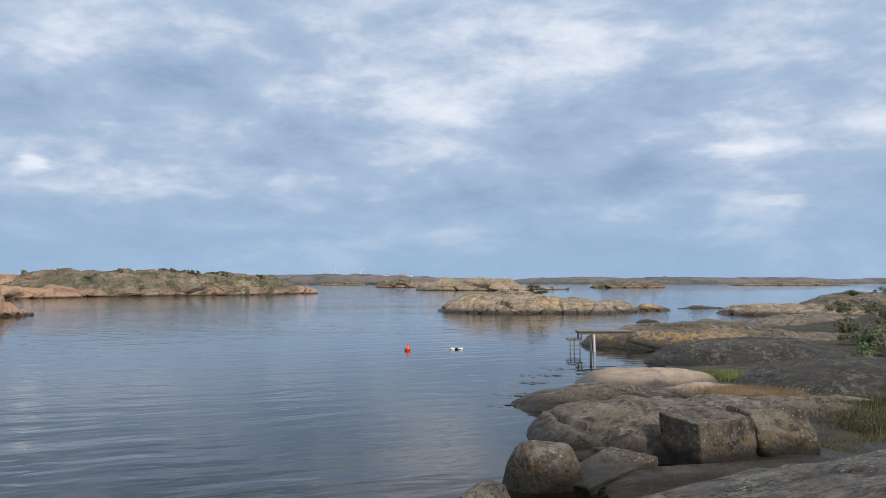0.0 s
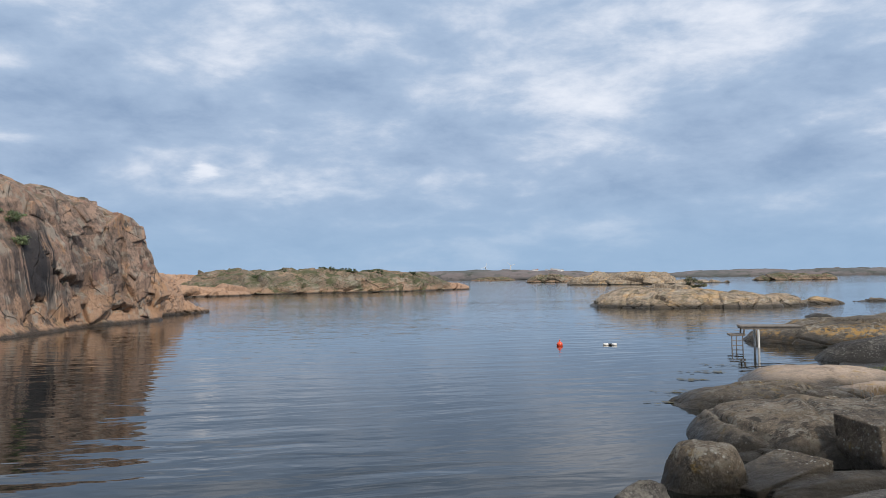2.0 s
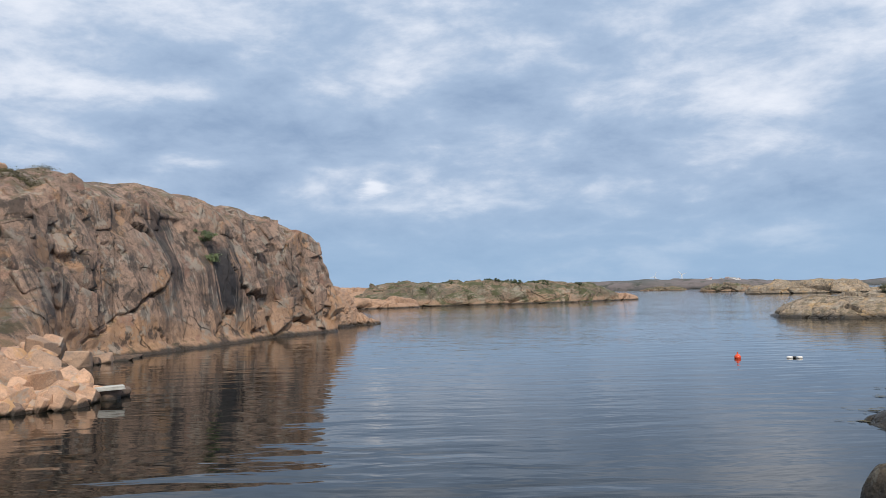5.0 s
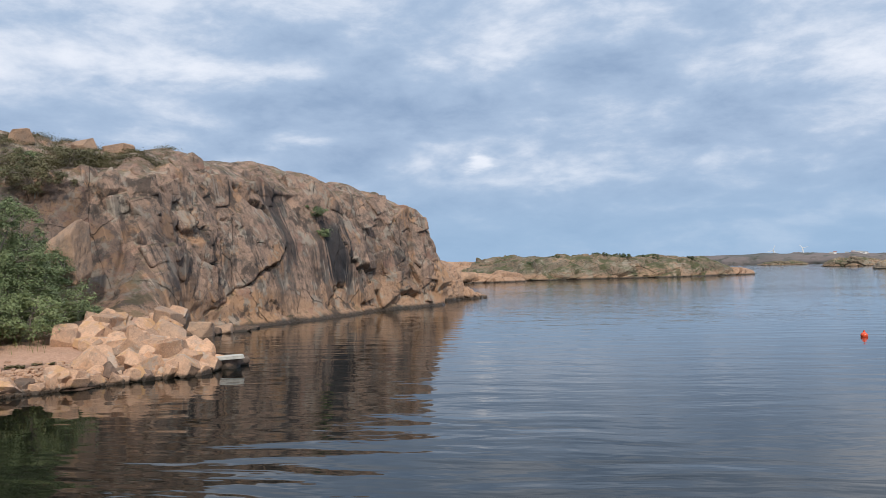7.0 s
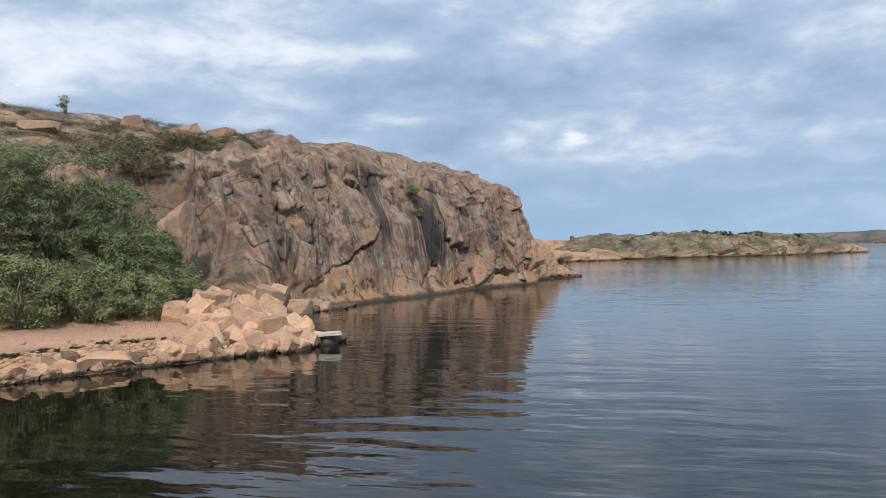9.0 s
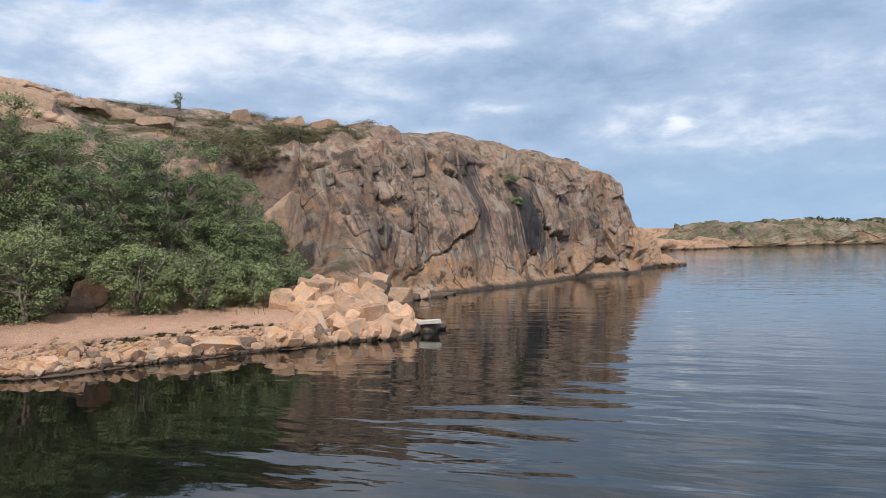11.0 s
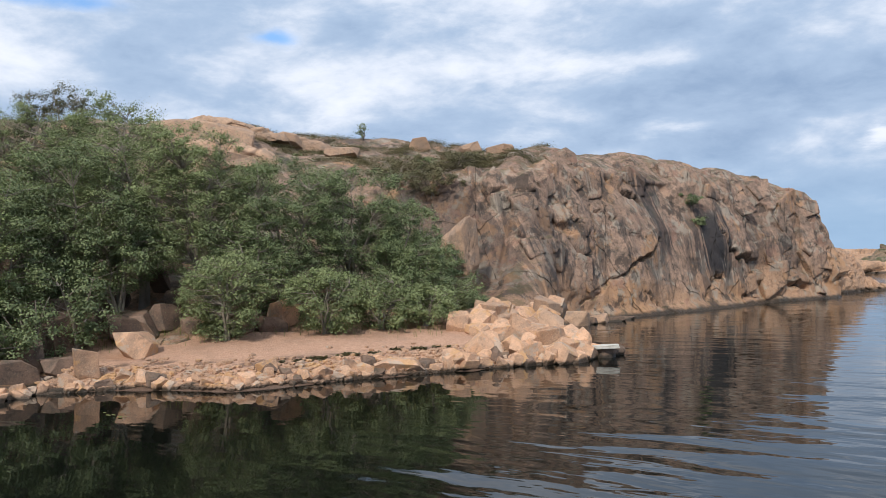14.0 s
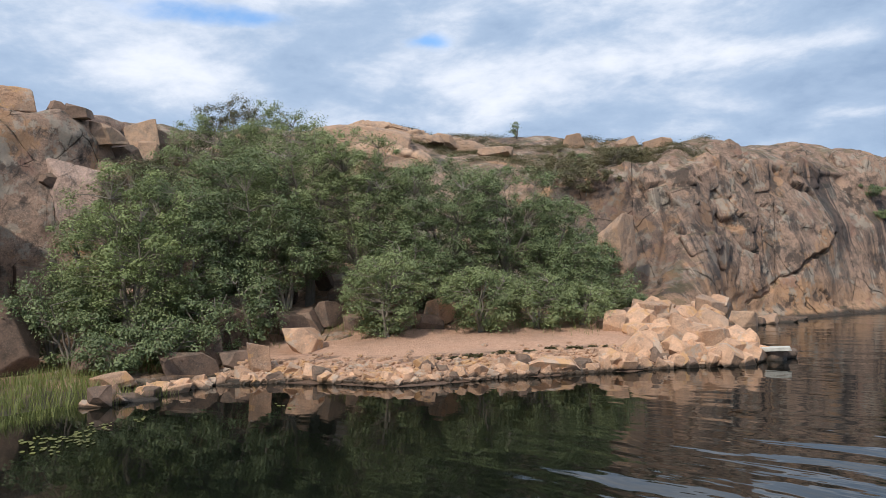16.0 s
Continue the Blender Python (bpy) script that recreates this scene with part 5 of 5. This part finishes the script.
for k, (az, d, h, r, mat, n, low_, label) in enumerate(TREES):
    base = on_land(az, d, 0.05)
    tree("tree", base, h, r, 321 if k == 3 else 20 + k, mat, int(n * 3.9), label, low=low_, leaf=0.068, bare=0.2 if k in (3, 17) else 0.07)
for az, d, h, r, n, label in ((62.3, 57.0, 1.3, 0.5, 500, "small lone sapling on the heath"), (39.4, 55.2, 0.9, 0.8, 1500, "small bush on the cliff top"), (38.9, 54.9, 0.5, 0.6, 900, "small bush on the cliff top"), (58.0, 44.0, 1.3, 0.9, 800, "bush on the cliff ledge")):
    tree("shrub", on_land(az, d, 0.03), h, r, int(az), M_LEAF_DK, n, label, "bush", "shrubs on the headland", leaf=0.1, stems=3)
# bushes at 93.2 and 94.2 degrees are added to stand in for shade
for k, (az, d, h, r, mat) in enumerate(((56.6, 35.5, 2.6, 1.5, M_LEAF_DK), (58.6, 38.5, 3.2, 1.7, M_LEAF_DK), (56.2, 31.4, 1.5, 1.1, M_LEAF), (57.4, 42.0, 1.6, 1.5, M_HEATH), (54.6, 33.0, 1.0, 0.8, M_LEAF_DK), (60.0, 43.0, 2.0, 1.7, M_HEATH), (55.6, 44.5, 1.0, 1.3, M_HEATH), (54.4, 47.0, 0.8, 1.2, M_HEATH), (93.2, 27.4, 2.4, 1.4, M_LEAF_DK), (90.6, 25.4, 1.5, 1.2, M_LEAF_DK), (84.4, 27.0, 2.6, 1.4, M_LEAF_DK), (81.6, 27.6, 3.0, 1.4, M_LEAF_DK), (87.2, 26.0, 1.8, 1.2, M_LEAF_DK), (94.2, 28.4, 3.2, 1.5, M_LEAF_DK), (58.2, 36.4, 2.2, 1.3, M_LEAF_DK), (59.8, 38.0, 2.4, 1.4, M_LEAF_DK), (57.0, 39.0, 1.2, 1.1, M_HEATH), (61.5, 37.5, 2.6, 1.5, M_LEAF_DK), (64.5, 37.5, 2.4, 1.6, M_LEAF_DK))):
    tree("shrub", on_land(az, d, 0.05), h, r, 140 + k, mat, 7000, "dense green bush on the slope beside the cliff", "bush", "shrubs on the headland", low=0.04, leaf=0.08)
tree("shrub", on_land(56.4, 34.5, 0.05), 1.6, 1.0, 171, M_LEAF_DK, 6000, "half-bare bush with dry grey twigs", "bush", "shrubs on the headland", low=0.1, leaf=0.07, bare=0.85)
tree("shrub", (9.6, 82.0, 1.45), 1.3, 0.95, 5, M_SCRUB, 1600, "round green bush on the skerry", "bush", "shrubs on the islands", leaf=0.16, stems=3)
tree("shrub", (14.4, 25.6, 0.2), 1.35, 1.1, 6, M_LEAF_DK, 4500, "green bush with reddish twigs among the rocks", "bush", "shrubs on the shore", leaf=0.09)
tree("shrub", (16.8, 29.6, 0.2), 1.2, 1.3, 7, M_SCRUB, 4000, "green bush on the rocky shore", "bush", "shrubs on the shore", leaf=0.09)


for k, (x, y, z, h, r) in enumerate(((19.5, 37.0, 0.7, 1.1, 1.5), (22.5, 41.0, 1.2, 1.3, 1.8), (24.0, 47.0, 1.2, 1.2, 1.8), (38.5, 75.0, 1.75, 0.9, 0.9), (41.5, 74.0, 1.9, 1.1, 1.3), (17.6, 33.0, 0.35, 1.0, 1.3))):
    tree("shrub", (x, y, z - 0.1), h * 0.62, r, 60 + k, M_SCRUB, 2200, "low brown-green scrub on the rocky shore", "bush", "shrubs on the shore", leaf=0.1, stems=4)


long_island = bpy.data.objects["island"]
isle_top = BVHTree.FromPolygons([long_island.matrix_basis @ v.co for v in long_island.data.vertices], [q.vertices for q in long_island.data.polygons])
for k, (az, d, h, r) in enumerate(((19.0, 193, 0.6, 2.2), (18.2, 195, 0.7, 2.6), (17.4, 196, 0.7, 2.4), (16.2, 199, 0.9, 1.6), (15.4, 200, 1.5, 1.1), (22.4, 188, 0.8, 1.5), (24.0, 186, 0.8, 1.3), (13.0, 205, 1.1, 0.9))):
    p = polar(az, d)
    hit = isle_top.ray_cast(Vector((p.x, p.y, 40)), Vector((0, 0, -1)))[0]
    if hit is not None:
        tree("shrub", (p.x, p.y, hit.z - 0.15), h, r, 220 + k, M_ISLE_BUSH, 1500, "dark green bush on the long island", "bush", "shrubs on the islands", low=0.02, leaf=0.2, stems=3)


def blades(name, spots, height, mat, seed, label):
    """Grass: thin tapered blades that lean."""
    g = np.random.default_rng(seed)
    P = np.array(spots)
    n = len(P)
    h = g.uniform(0.5, 1.1, n) * height
    a = g.uniform(0, 2 * np.pi, n)
    side = np.stack([np.cos(a), np.sin(a), a * 0], 1)
    lean = np.stack([np.cos(a + 1.3), np.sin(a + 1.3), a * 0], 1) * (g.uniform(0.1, 0.75, n) * h)[:, None]
    up = np.array((0, 0, 1.0))
    w = 0.005 + 0.008 * h[:, None]
    V = np.stack([P - side * w, P + side * w, P + lean * 0.35 + up * h[:, None] * 0.6 + side * w * 0.7, P + lean * 0.35 + up * h[:, None] * 0.6 - side * w * 0.7, P + lean + up * h[:, None]], 1)
    i = np.arange(n)[:, None] * 5
    F = np.concatenate([i + [0, 1, 2], i + [0, 2, 3], i + [3, 2, 4]])
    me = bpy.data.meshes.new(name)
    me.from_pydata(V.reshape(-1, 3).tolist(), [], F.tolist())
    me.materials.append(mat)
    return tagged(new(name, me), label, "grass", kind="stuff")


spots = []
while len(spots) < 5200:
    az, off = rnd.uniform(86.5, 106), rnd.uniform(-0.5, 6)
    d = np.interp(az, [84, 89, 93.5, 98, 108], [24, 22.2, 21, 19.5, 18.5]) + off
    if noise.noise(Vector((az * 0.3, d * 0.6, 0))) > -0.25 + (0.5 if az < 90 else 0):
        p = on_land(az, d)
        spots.append((p.x, p.y, max(p.z, -0.1) - 0.03))
blades("shore_grass", spots, 0.46, M_GRASS, 1, "tall green shore grass at the water's edge")
spots = []
while len(spots) < 900:
    az, d = rnd.uniform(57, 84), rnd.gauss(28.3, 0.7)
    p = on_land(az, d)
    spots.append((p.x, p.y, p.z - 0.02))
blades("beach_grass", spots, 0.3, M_GRASS, 2, "thin grass along the back of the beach")


def patch(cx, cy, rx, ry, n, z):
    out = []
    for _ in range(n):
        x, y = cx + rnd.gauss(0, rx), cy + rnd.gauss(0, ry)
        out.append((x, y, z))
    return out


blades("dry_grass", patch(7.4, 19.1, 0.5, 0.6, 14000, 0.3), 0.12, M_STRAW, 3, "dry straw-coloured grass between the rocks")
blades("green_grass", patch(8.5, 23.9, 0.35, 0.5, 3000, 0.2), 0.16, M_GRASS, 4, "fresh green grass between the rocks")
tufts = []
for x, y, r, z in ((6.9, 13.9, 0.3, 0.1), (7.5, 14.4, 0.35, 0.12), (8.4, 14.6, 0.4, 0.15), (9.3, 15.6, 0.45, 0.25), (8.5, 16.1, 0.4, 0.3), (9.5, 16.6, 0.5, 0.35), (9.2, 17.4, 0.4, 0.4), (10.3, 17.4, 0.6, 0.4), (8.2, 15.3, 0.4, 0.25), (11.4, 17.0, 0.6, 0.3)):
    tufts += patch(x, y, r, r * 0.7, 2600, z)
blades("rock_grass", tufts, 0.09, M_TUFT, 5, "dark tufty grass and heather between the rocks")


def make_heather():
    g = np.random.default_rng(9)
    pts, sz = [], []
    while len(pts) < 800:
        az = rnd.uniform(49, 76)
        d = rnd.uniform(45, 60)
        if noise.noise(Vector((az * 0.22, d * 0.3, 3))) < -0.05:
            continue
        p = on_land(az, d)
        if p.z < (8.6 if az < 56 else 7.0):
            continue
        r = rnd.uniform(0.3, 0.8)
        c = g.normal(size=(150, 3)) * np.array((r, r, 0.1)) * 0.6 + np.array((p.x, p.y, p.z + 0.05))
        pts.append(c)
    c = np.concatenate(pts)
    ob = new("heather", leaves_mesh("heather", c, g.uniform(0.04, 0.08, len(c)), M_HEATH, 3, 1.0))
    tagged(ob, "brown-green heather tufts on the cliff top", "heather", kind="stuff")


make_heather()


# ---------------------------------------------------------------- jetty, buoys, weed, far houses
def box(bm, x0, x1, y0, y1, z0, z1):
    r = bmesh.ops.create_cube(bm, size=1.0)
    for v in r["verts"]:
        v.co = Vector(((x0 + x1) / 2 + v.co.x * (x1 - x0), (y0 + y1) / 2 + v.co.y * (y1 - y0), (z0 + z1) / 2 + v.co.z * (z1 - z0)))
    return r["verts"]


def rod(bm, a, b, r, sides=8):
    a, b = Vector(a), Vector(b)
    m = Matrix.Translation((a + b) / 2) @ (b - a).to_track_quat("Z", "Y").to_matrix().to_4x4()
    bmesh.ops.create_cone(bm, cap_ends=True, segments=sides, radius1=r, radius2=r * 0.95, depth=(b - a).length, matrix=m)


def make_jetty():
    root = empty("jetty", pose(6.0, 35.0, 0.0), "small weathered bathing jetty with a white post", "jetty")
    for k in range(6):
        bm = bmesh.new()
        y = -0.5 + k * 0.18
        box(bm, -0.15 + 0.04 * (k % 2), 2.3 - 0.06 * (k % 3), y, y + 0.15, 0.84, 0.9)
        part("plank", bm, M_WOOD, root)
    for y in (-0.42, 0.42):
        bm = bmesh.new()
        box(bm, -0.1, 2.2, y - 0.04, y + 0.04, 0.75, 0.837)
        part("beam", bm, M_WOOD, root)
        bm = bmesh.new()
        rod(bm, (0.58, y, -0.7), (0.56, y, 0.75), 0.05)
        part("post", bm, M_WHITE, root, "white painted post")
        bm = bmesh.new()
        rod(bm, (0.0, y, 0.5), (0.02, y, 0.85), 0.035)
        part("strut", bm, M_WOOD, root)
    for k in range(3):
        bm = bmesh.new()
        box(bm, -0.55, 0.05, -0.45 + k * 0.3, -0.2 + k * 0.3, 0.48, 0.55)
        part("step", bm, M_WOOD, root)
    for x in (-0.48, -0.3, -0.05):
        bm = bmesh.new()
        rod(bm, (x, -0.4, -0.6), (x, -0.4, 0.5), 0.022)
        part("ladder_pole", bm, M_WOOD, root)
    for z in (0.08, 0.28):
        bm = bmesh.new()
        rod(bm, (-0.48, -0.4, z), (-0.05, -0.4, z), 0.016)
        part("rung", bm, M_WOOD, root)


def make_buoys():
    root = empty("mooring_buoy", pose(-1.57, 35.3, 0.0), "round orange mooring buoy floating on the water", "buoy")
    bm = bmesh.new()
    bmesh.ops.create_uvsphere(bm, u_segments=24, v_segments=14, radius=0.135)
    for v in bm.verts:
        v.co.z = v.co.z * 0.9 + 0.05 + (0.03 * max(0, v.co.z / 0.15) ** 6)
    part("body", bm, M_ORANGE, root, smooth_it=True)
    bm = bmesh.new()
    bmesh.ops.create_cone(bm, cap_ends=True, segments=16, radius1=0.035, radius2=0.025, depth=0.08, matrix=Matrix.Translation((0, 0, 0.22)))
    part("neck", bm, M_ORANGE, root)
    for k, x in enumerate((0.42, 0.78)):
        root = empty("net_float", pose(x, 35.6, 0.03, 0, 90, 12 - 20 * k), "white and black barrel float lying on the water", "float", "pair of floats")
        bm = bmesh.new()
        bmesh.ops.create_cone(bm, cap_ends=True, segments=18, radius1=0.052, radius2=0.052, depth=0.24)
        bmesh.ops.bevel(bm, geom=[e for e in bm.edges if e.calc_face_angle(0) > 1], offset=0.018, segments=2, affect="EDGES")
        part("barrel", bm, M_WHITE, root, smooth_it=True)
        bm = bmesh.new()
        bmesh.ops.create_cone(bm, cap_ends=True, segments=18, radius1=0.046, radius2=0.04, depth=0.07, matrix=Matrix.Translation((0, 0, -0.15 if k else 0.15)))
        part("collar", bm, M_BLACK, root, "black collar", True)


def make_far():
    for k, (az, d, hub, spin) in enumerate(((7.74, 4000, 57, 20), (5.93, 4050, 66, 75))):
        p = polar(az, d)
        root = empty("wind_turbine", pose(p.x, p.y, 0), "white wind turbine on the far horizon", "wind turbine", "far wind turbines")
        bm = bmesh.new()
        bmesh.ops.create_cone(bm, cap_ends=True, segments=12, radius1=2.8, radius2=1.8, depth=hub, matrix=Matrix.Translation((0, 0, hub / 2)))
        part("tower", bm, M_WHITE, root)
        bm = bmesh.new()
        box(bm, -1.8, 1.8, -4, 4, hub - 1.5, hub + 2.0)
        part("nacelle", bm, M_WHITE, root)
        for b in range(3):
            a = radians(spin + 120 * b)
            bm = bmesh.new()
            vs = box(bm, -1.5, 1.5, -5.2, -4.6, 0, 24)
            for v in vs:
                if v.co.z > 12:
                    v.co.x *= 0.3
            bmesh.ops.transform(bm, matrix=Matrix.Translation((0, 0, hub)) @ Matrix.Rotation(a, 4, "Y"), verts=bm.verts[:])
            part("blade", bm, M_WHITE, root)
    r = random.Random(3)
    shore = bpy.data.objects["coast"]
    shore_m = shore.matrix_basis
    coast_top = BVHTree.FromPolygons([shore_m @ v.co for v in shore.data.vertices], [q.vertices for q in shore.data.polygons])
    for k in range(13):
        px = r.uniform(-0.083, -0.032)
        p = Vector((px * 1235, 1235 + r.uniform(-8, 8), 0))
        hit = coast_top.ray_cast(Vector((p.x, p.y, 60)), Vector((0, 0, -1)))
        p.z = hit[0].z if hit[0] is not None else 5.0
        root = empty("house", pose(p.x, p.y, p.z, 0, 0, r.choice((0, 90, 20))), "white wooden house with a roof on the far shore", "house", "far village")
        w, l, h = r.uniform(1.6, 2.6), r.uniform(2.5, 5), r.uniform(1.4, 2.2)
        bm = bmesh.new()
        box(bm, -w / 2, w / 2, -l / 2, l / 2, -2, h)
        part("wall", bm, M_WHITE, root)
        bm = bmesh.new()
        for v in box(bm, -w / 2 - 0.3, w / 2 + 0.3, -l / 2 - 0.3, l / 2 + 0.3, h, h + 0.9):
            if v.co.z > h + 0.4:
                v.co.x = 0
        part("roof", bm, M_ROOF if k % 5 == 0 else M_STEEL, root)


M_WEED = leaf_material("floating_weed", (0.085, 0.095, 0.024), (0.19, 0.2, 0.05), 0.1)
M_KELP = leaf_material("brown_weed", (0.07, 0.06, 0.025), (0.12, 0.1, 0.04), 0.1)


def weed(name, spots, mat, seed, label):
    g = np.random.default_rng(seed)
    pts = []
    for az, d, spread, n in spots:
        c = polar(az, d)
        pts.append(g.normal(size=(n, 3)) * np.array((spread, spread * 0.6, 0.0)) + np.array((c.x, c.y, 0.012)))
    c = np.concatenate(pts)
    n = len(c)
    a = g.uniform(0, 2 * np.pi, n)
    k = np.arange(6) * np.pi / 3
    r = g.uniform(0.02, 0.06, (n, 1)) * g.uniform(0.6, 1.2, (n, 6))
    V = np.stack([c[:, :1] + r * np.cos(k + a[:, None]) * 2.2, c[:, 1:2] + r * np.sin(k + a[:, None]), c[:, 2:] + 0 * r + g.uniform(0, 0.008, (n, 1))], -1)
    me = bpy.data.meshes.new(name)
    me.from_pydata(V.reshape(-1, 3).tolist(), [], (np.arange(n)[:, None] * 6 + np.arange(6)).tolist())
    me.materials.append(mat)
    tagged(new(name, me), label, "weed", kind="stuff")


make_jetty()
make_buoys()
make_far()
weed("floating_weed", ((95.5, 17.3, 0.3, 26), (93.2, 17.4, 0.34, 30), (91.8, 18.3, 0.26, 20), (92.6, 16.8, 0.26, 16), (88.9, 18.7, 0.16, 8), (79.2, 19.0, 0.24, 8), (94.6, 16.4, 0.28, 16)), M_WEED, 5, "yellow-green floating weed in the shallows")
weed("brown_weed", ((-7.6, 26.0, 0.35, 45), (-6.4, 24.0, 0.3, 20), (-5.6, 21.5, 0.45, 30), (-6.0, 19.5, 0.35, 20), (-8.5, 28, 0.45, 25)), M_KELP, 6, "brown weed at the surface by the rocks")


def make_boat():
    p = polar(-23.77, 900.0)
    root = empty("motor_boat", pose(p.x, p.y, 0, 0, 0, 70), "small white motor boat far out on the water", "boat")
    bm = bmesh.new()
    for v in box(bm, -3.2, 3.2, -1.1, 1.1, -0.3, 0.9):
        if v.co.x > 0:
            v.co.y *= 0.25
        if v.co.z < 0:
            v.co.y *= 0.6
    part("hull", bm, M_WHITE, root)
    bm = bmesh.new()
    for v in box(bm, -1.6, 0.9, -0.8, 0.8, 0.9, 2.2):
        if v.co.z > 1:
            v.co.x *= 0.75
    part("cabin", bm, M_WHITE, root)


make_boat()
spots = []
for az, d in ((60.3, 27.9), (60.6, 28.2), (61.1, 28.0), (59.9, 28.3)):
    for _ in range(9):
        p = on_land(az + rnd.gauss(0, 0.25), d + rnd.gauss(0, 0.15))
        spots.append((p.x, p.y, p.z + rnd.uniform(0.25, 0.5)))
M_YELLOW = leaf_material("yellow_petal", (0.6, 0.42, 0.02), (0.75, 0.58, 0.05), 0.2)
flowers = new("yellow_flowers", leaves_mesh("yellow_flowers", np.array(spots), np.full(len(spots), 0.07), M_YELLOW, 2, 1.0))
tagged(flowers, "yellow flowers at the back of the beach", "flowers", kind="stuff")
wrack = []
for az in np.arange(56.5, 69.0, 0.02):
    if noise.noise(Vector((az * 1.3, 0, 7))) > -0.1:
        for _ in range(3):
            p = on_land(az, float(np.interp(az, [55, 59.5, 65.5, 72], [25.9, 25.0, 24.0, 23.2])) + 0.25 * noise.noise(Vector((az * 0.9, 3, 0))) + rnd.gauss(0, 0.08))
            wrack.append((p.x, p.y, p.z + 0.015))
dry_weed = new("dry_weed", leaves_mesh("dry_weed", np.array(wrack), np.full(len(wrack), 0.09), M_KELP, 8, 3.0))
tagged(dry_weed, "line of dark dry seaweed washed up on the shingle", "seaweed", kind="stuff")
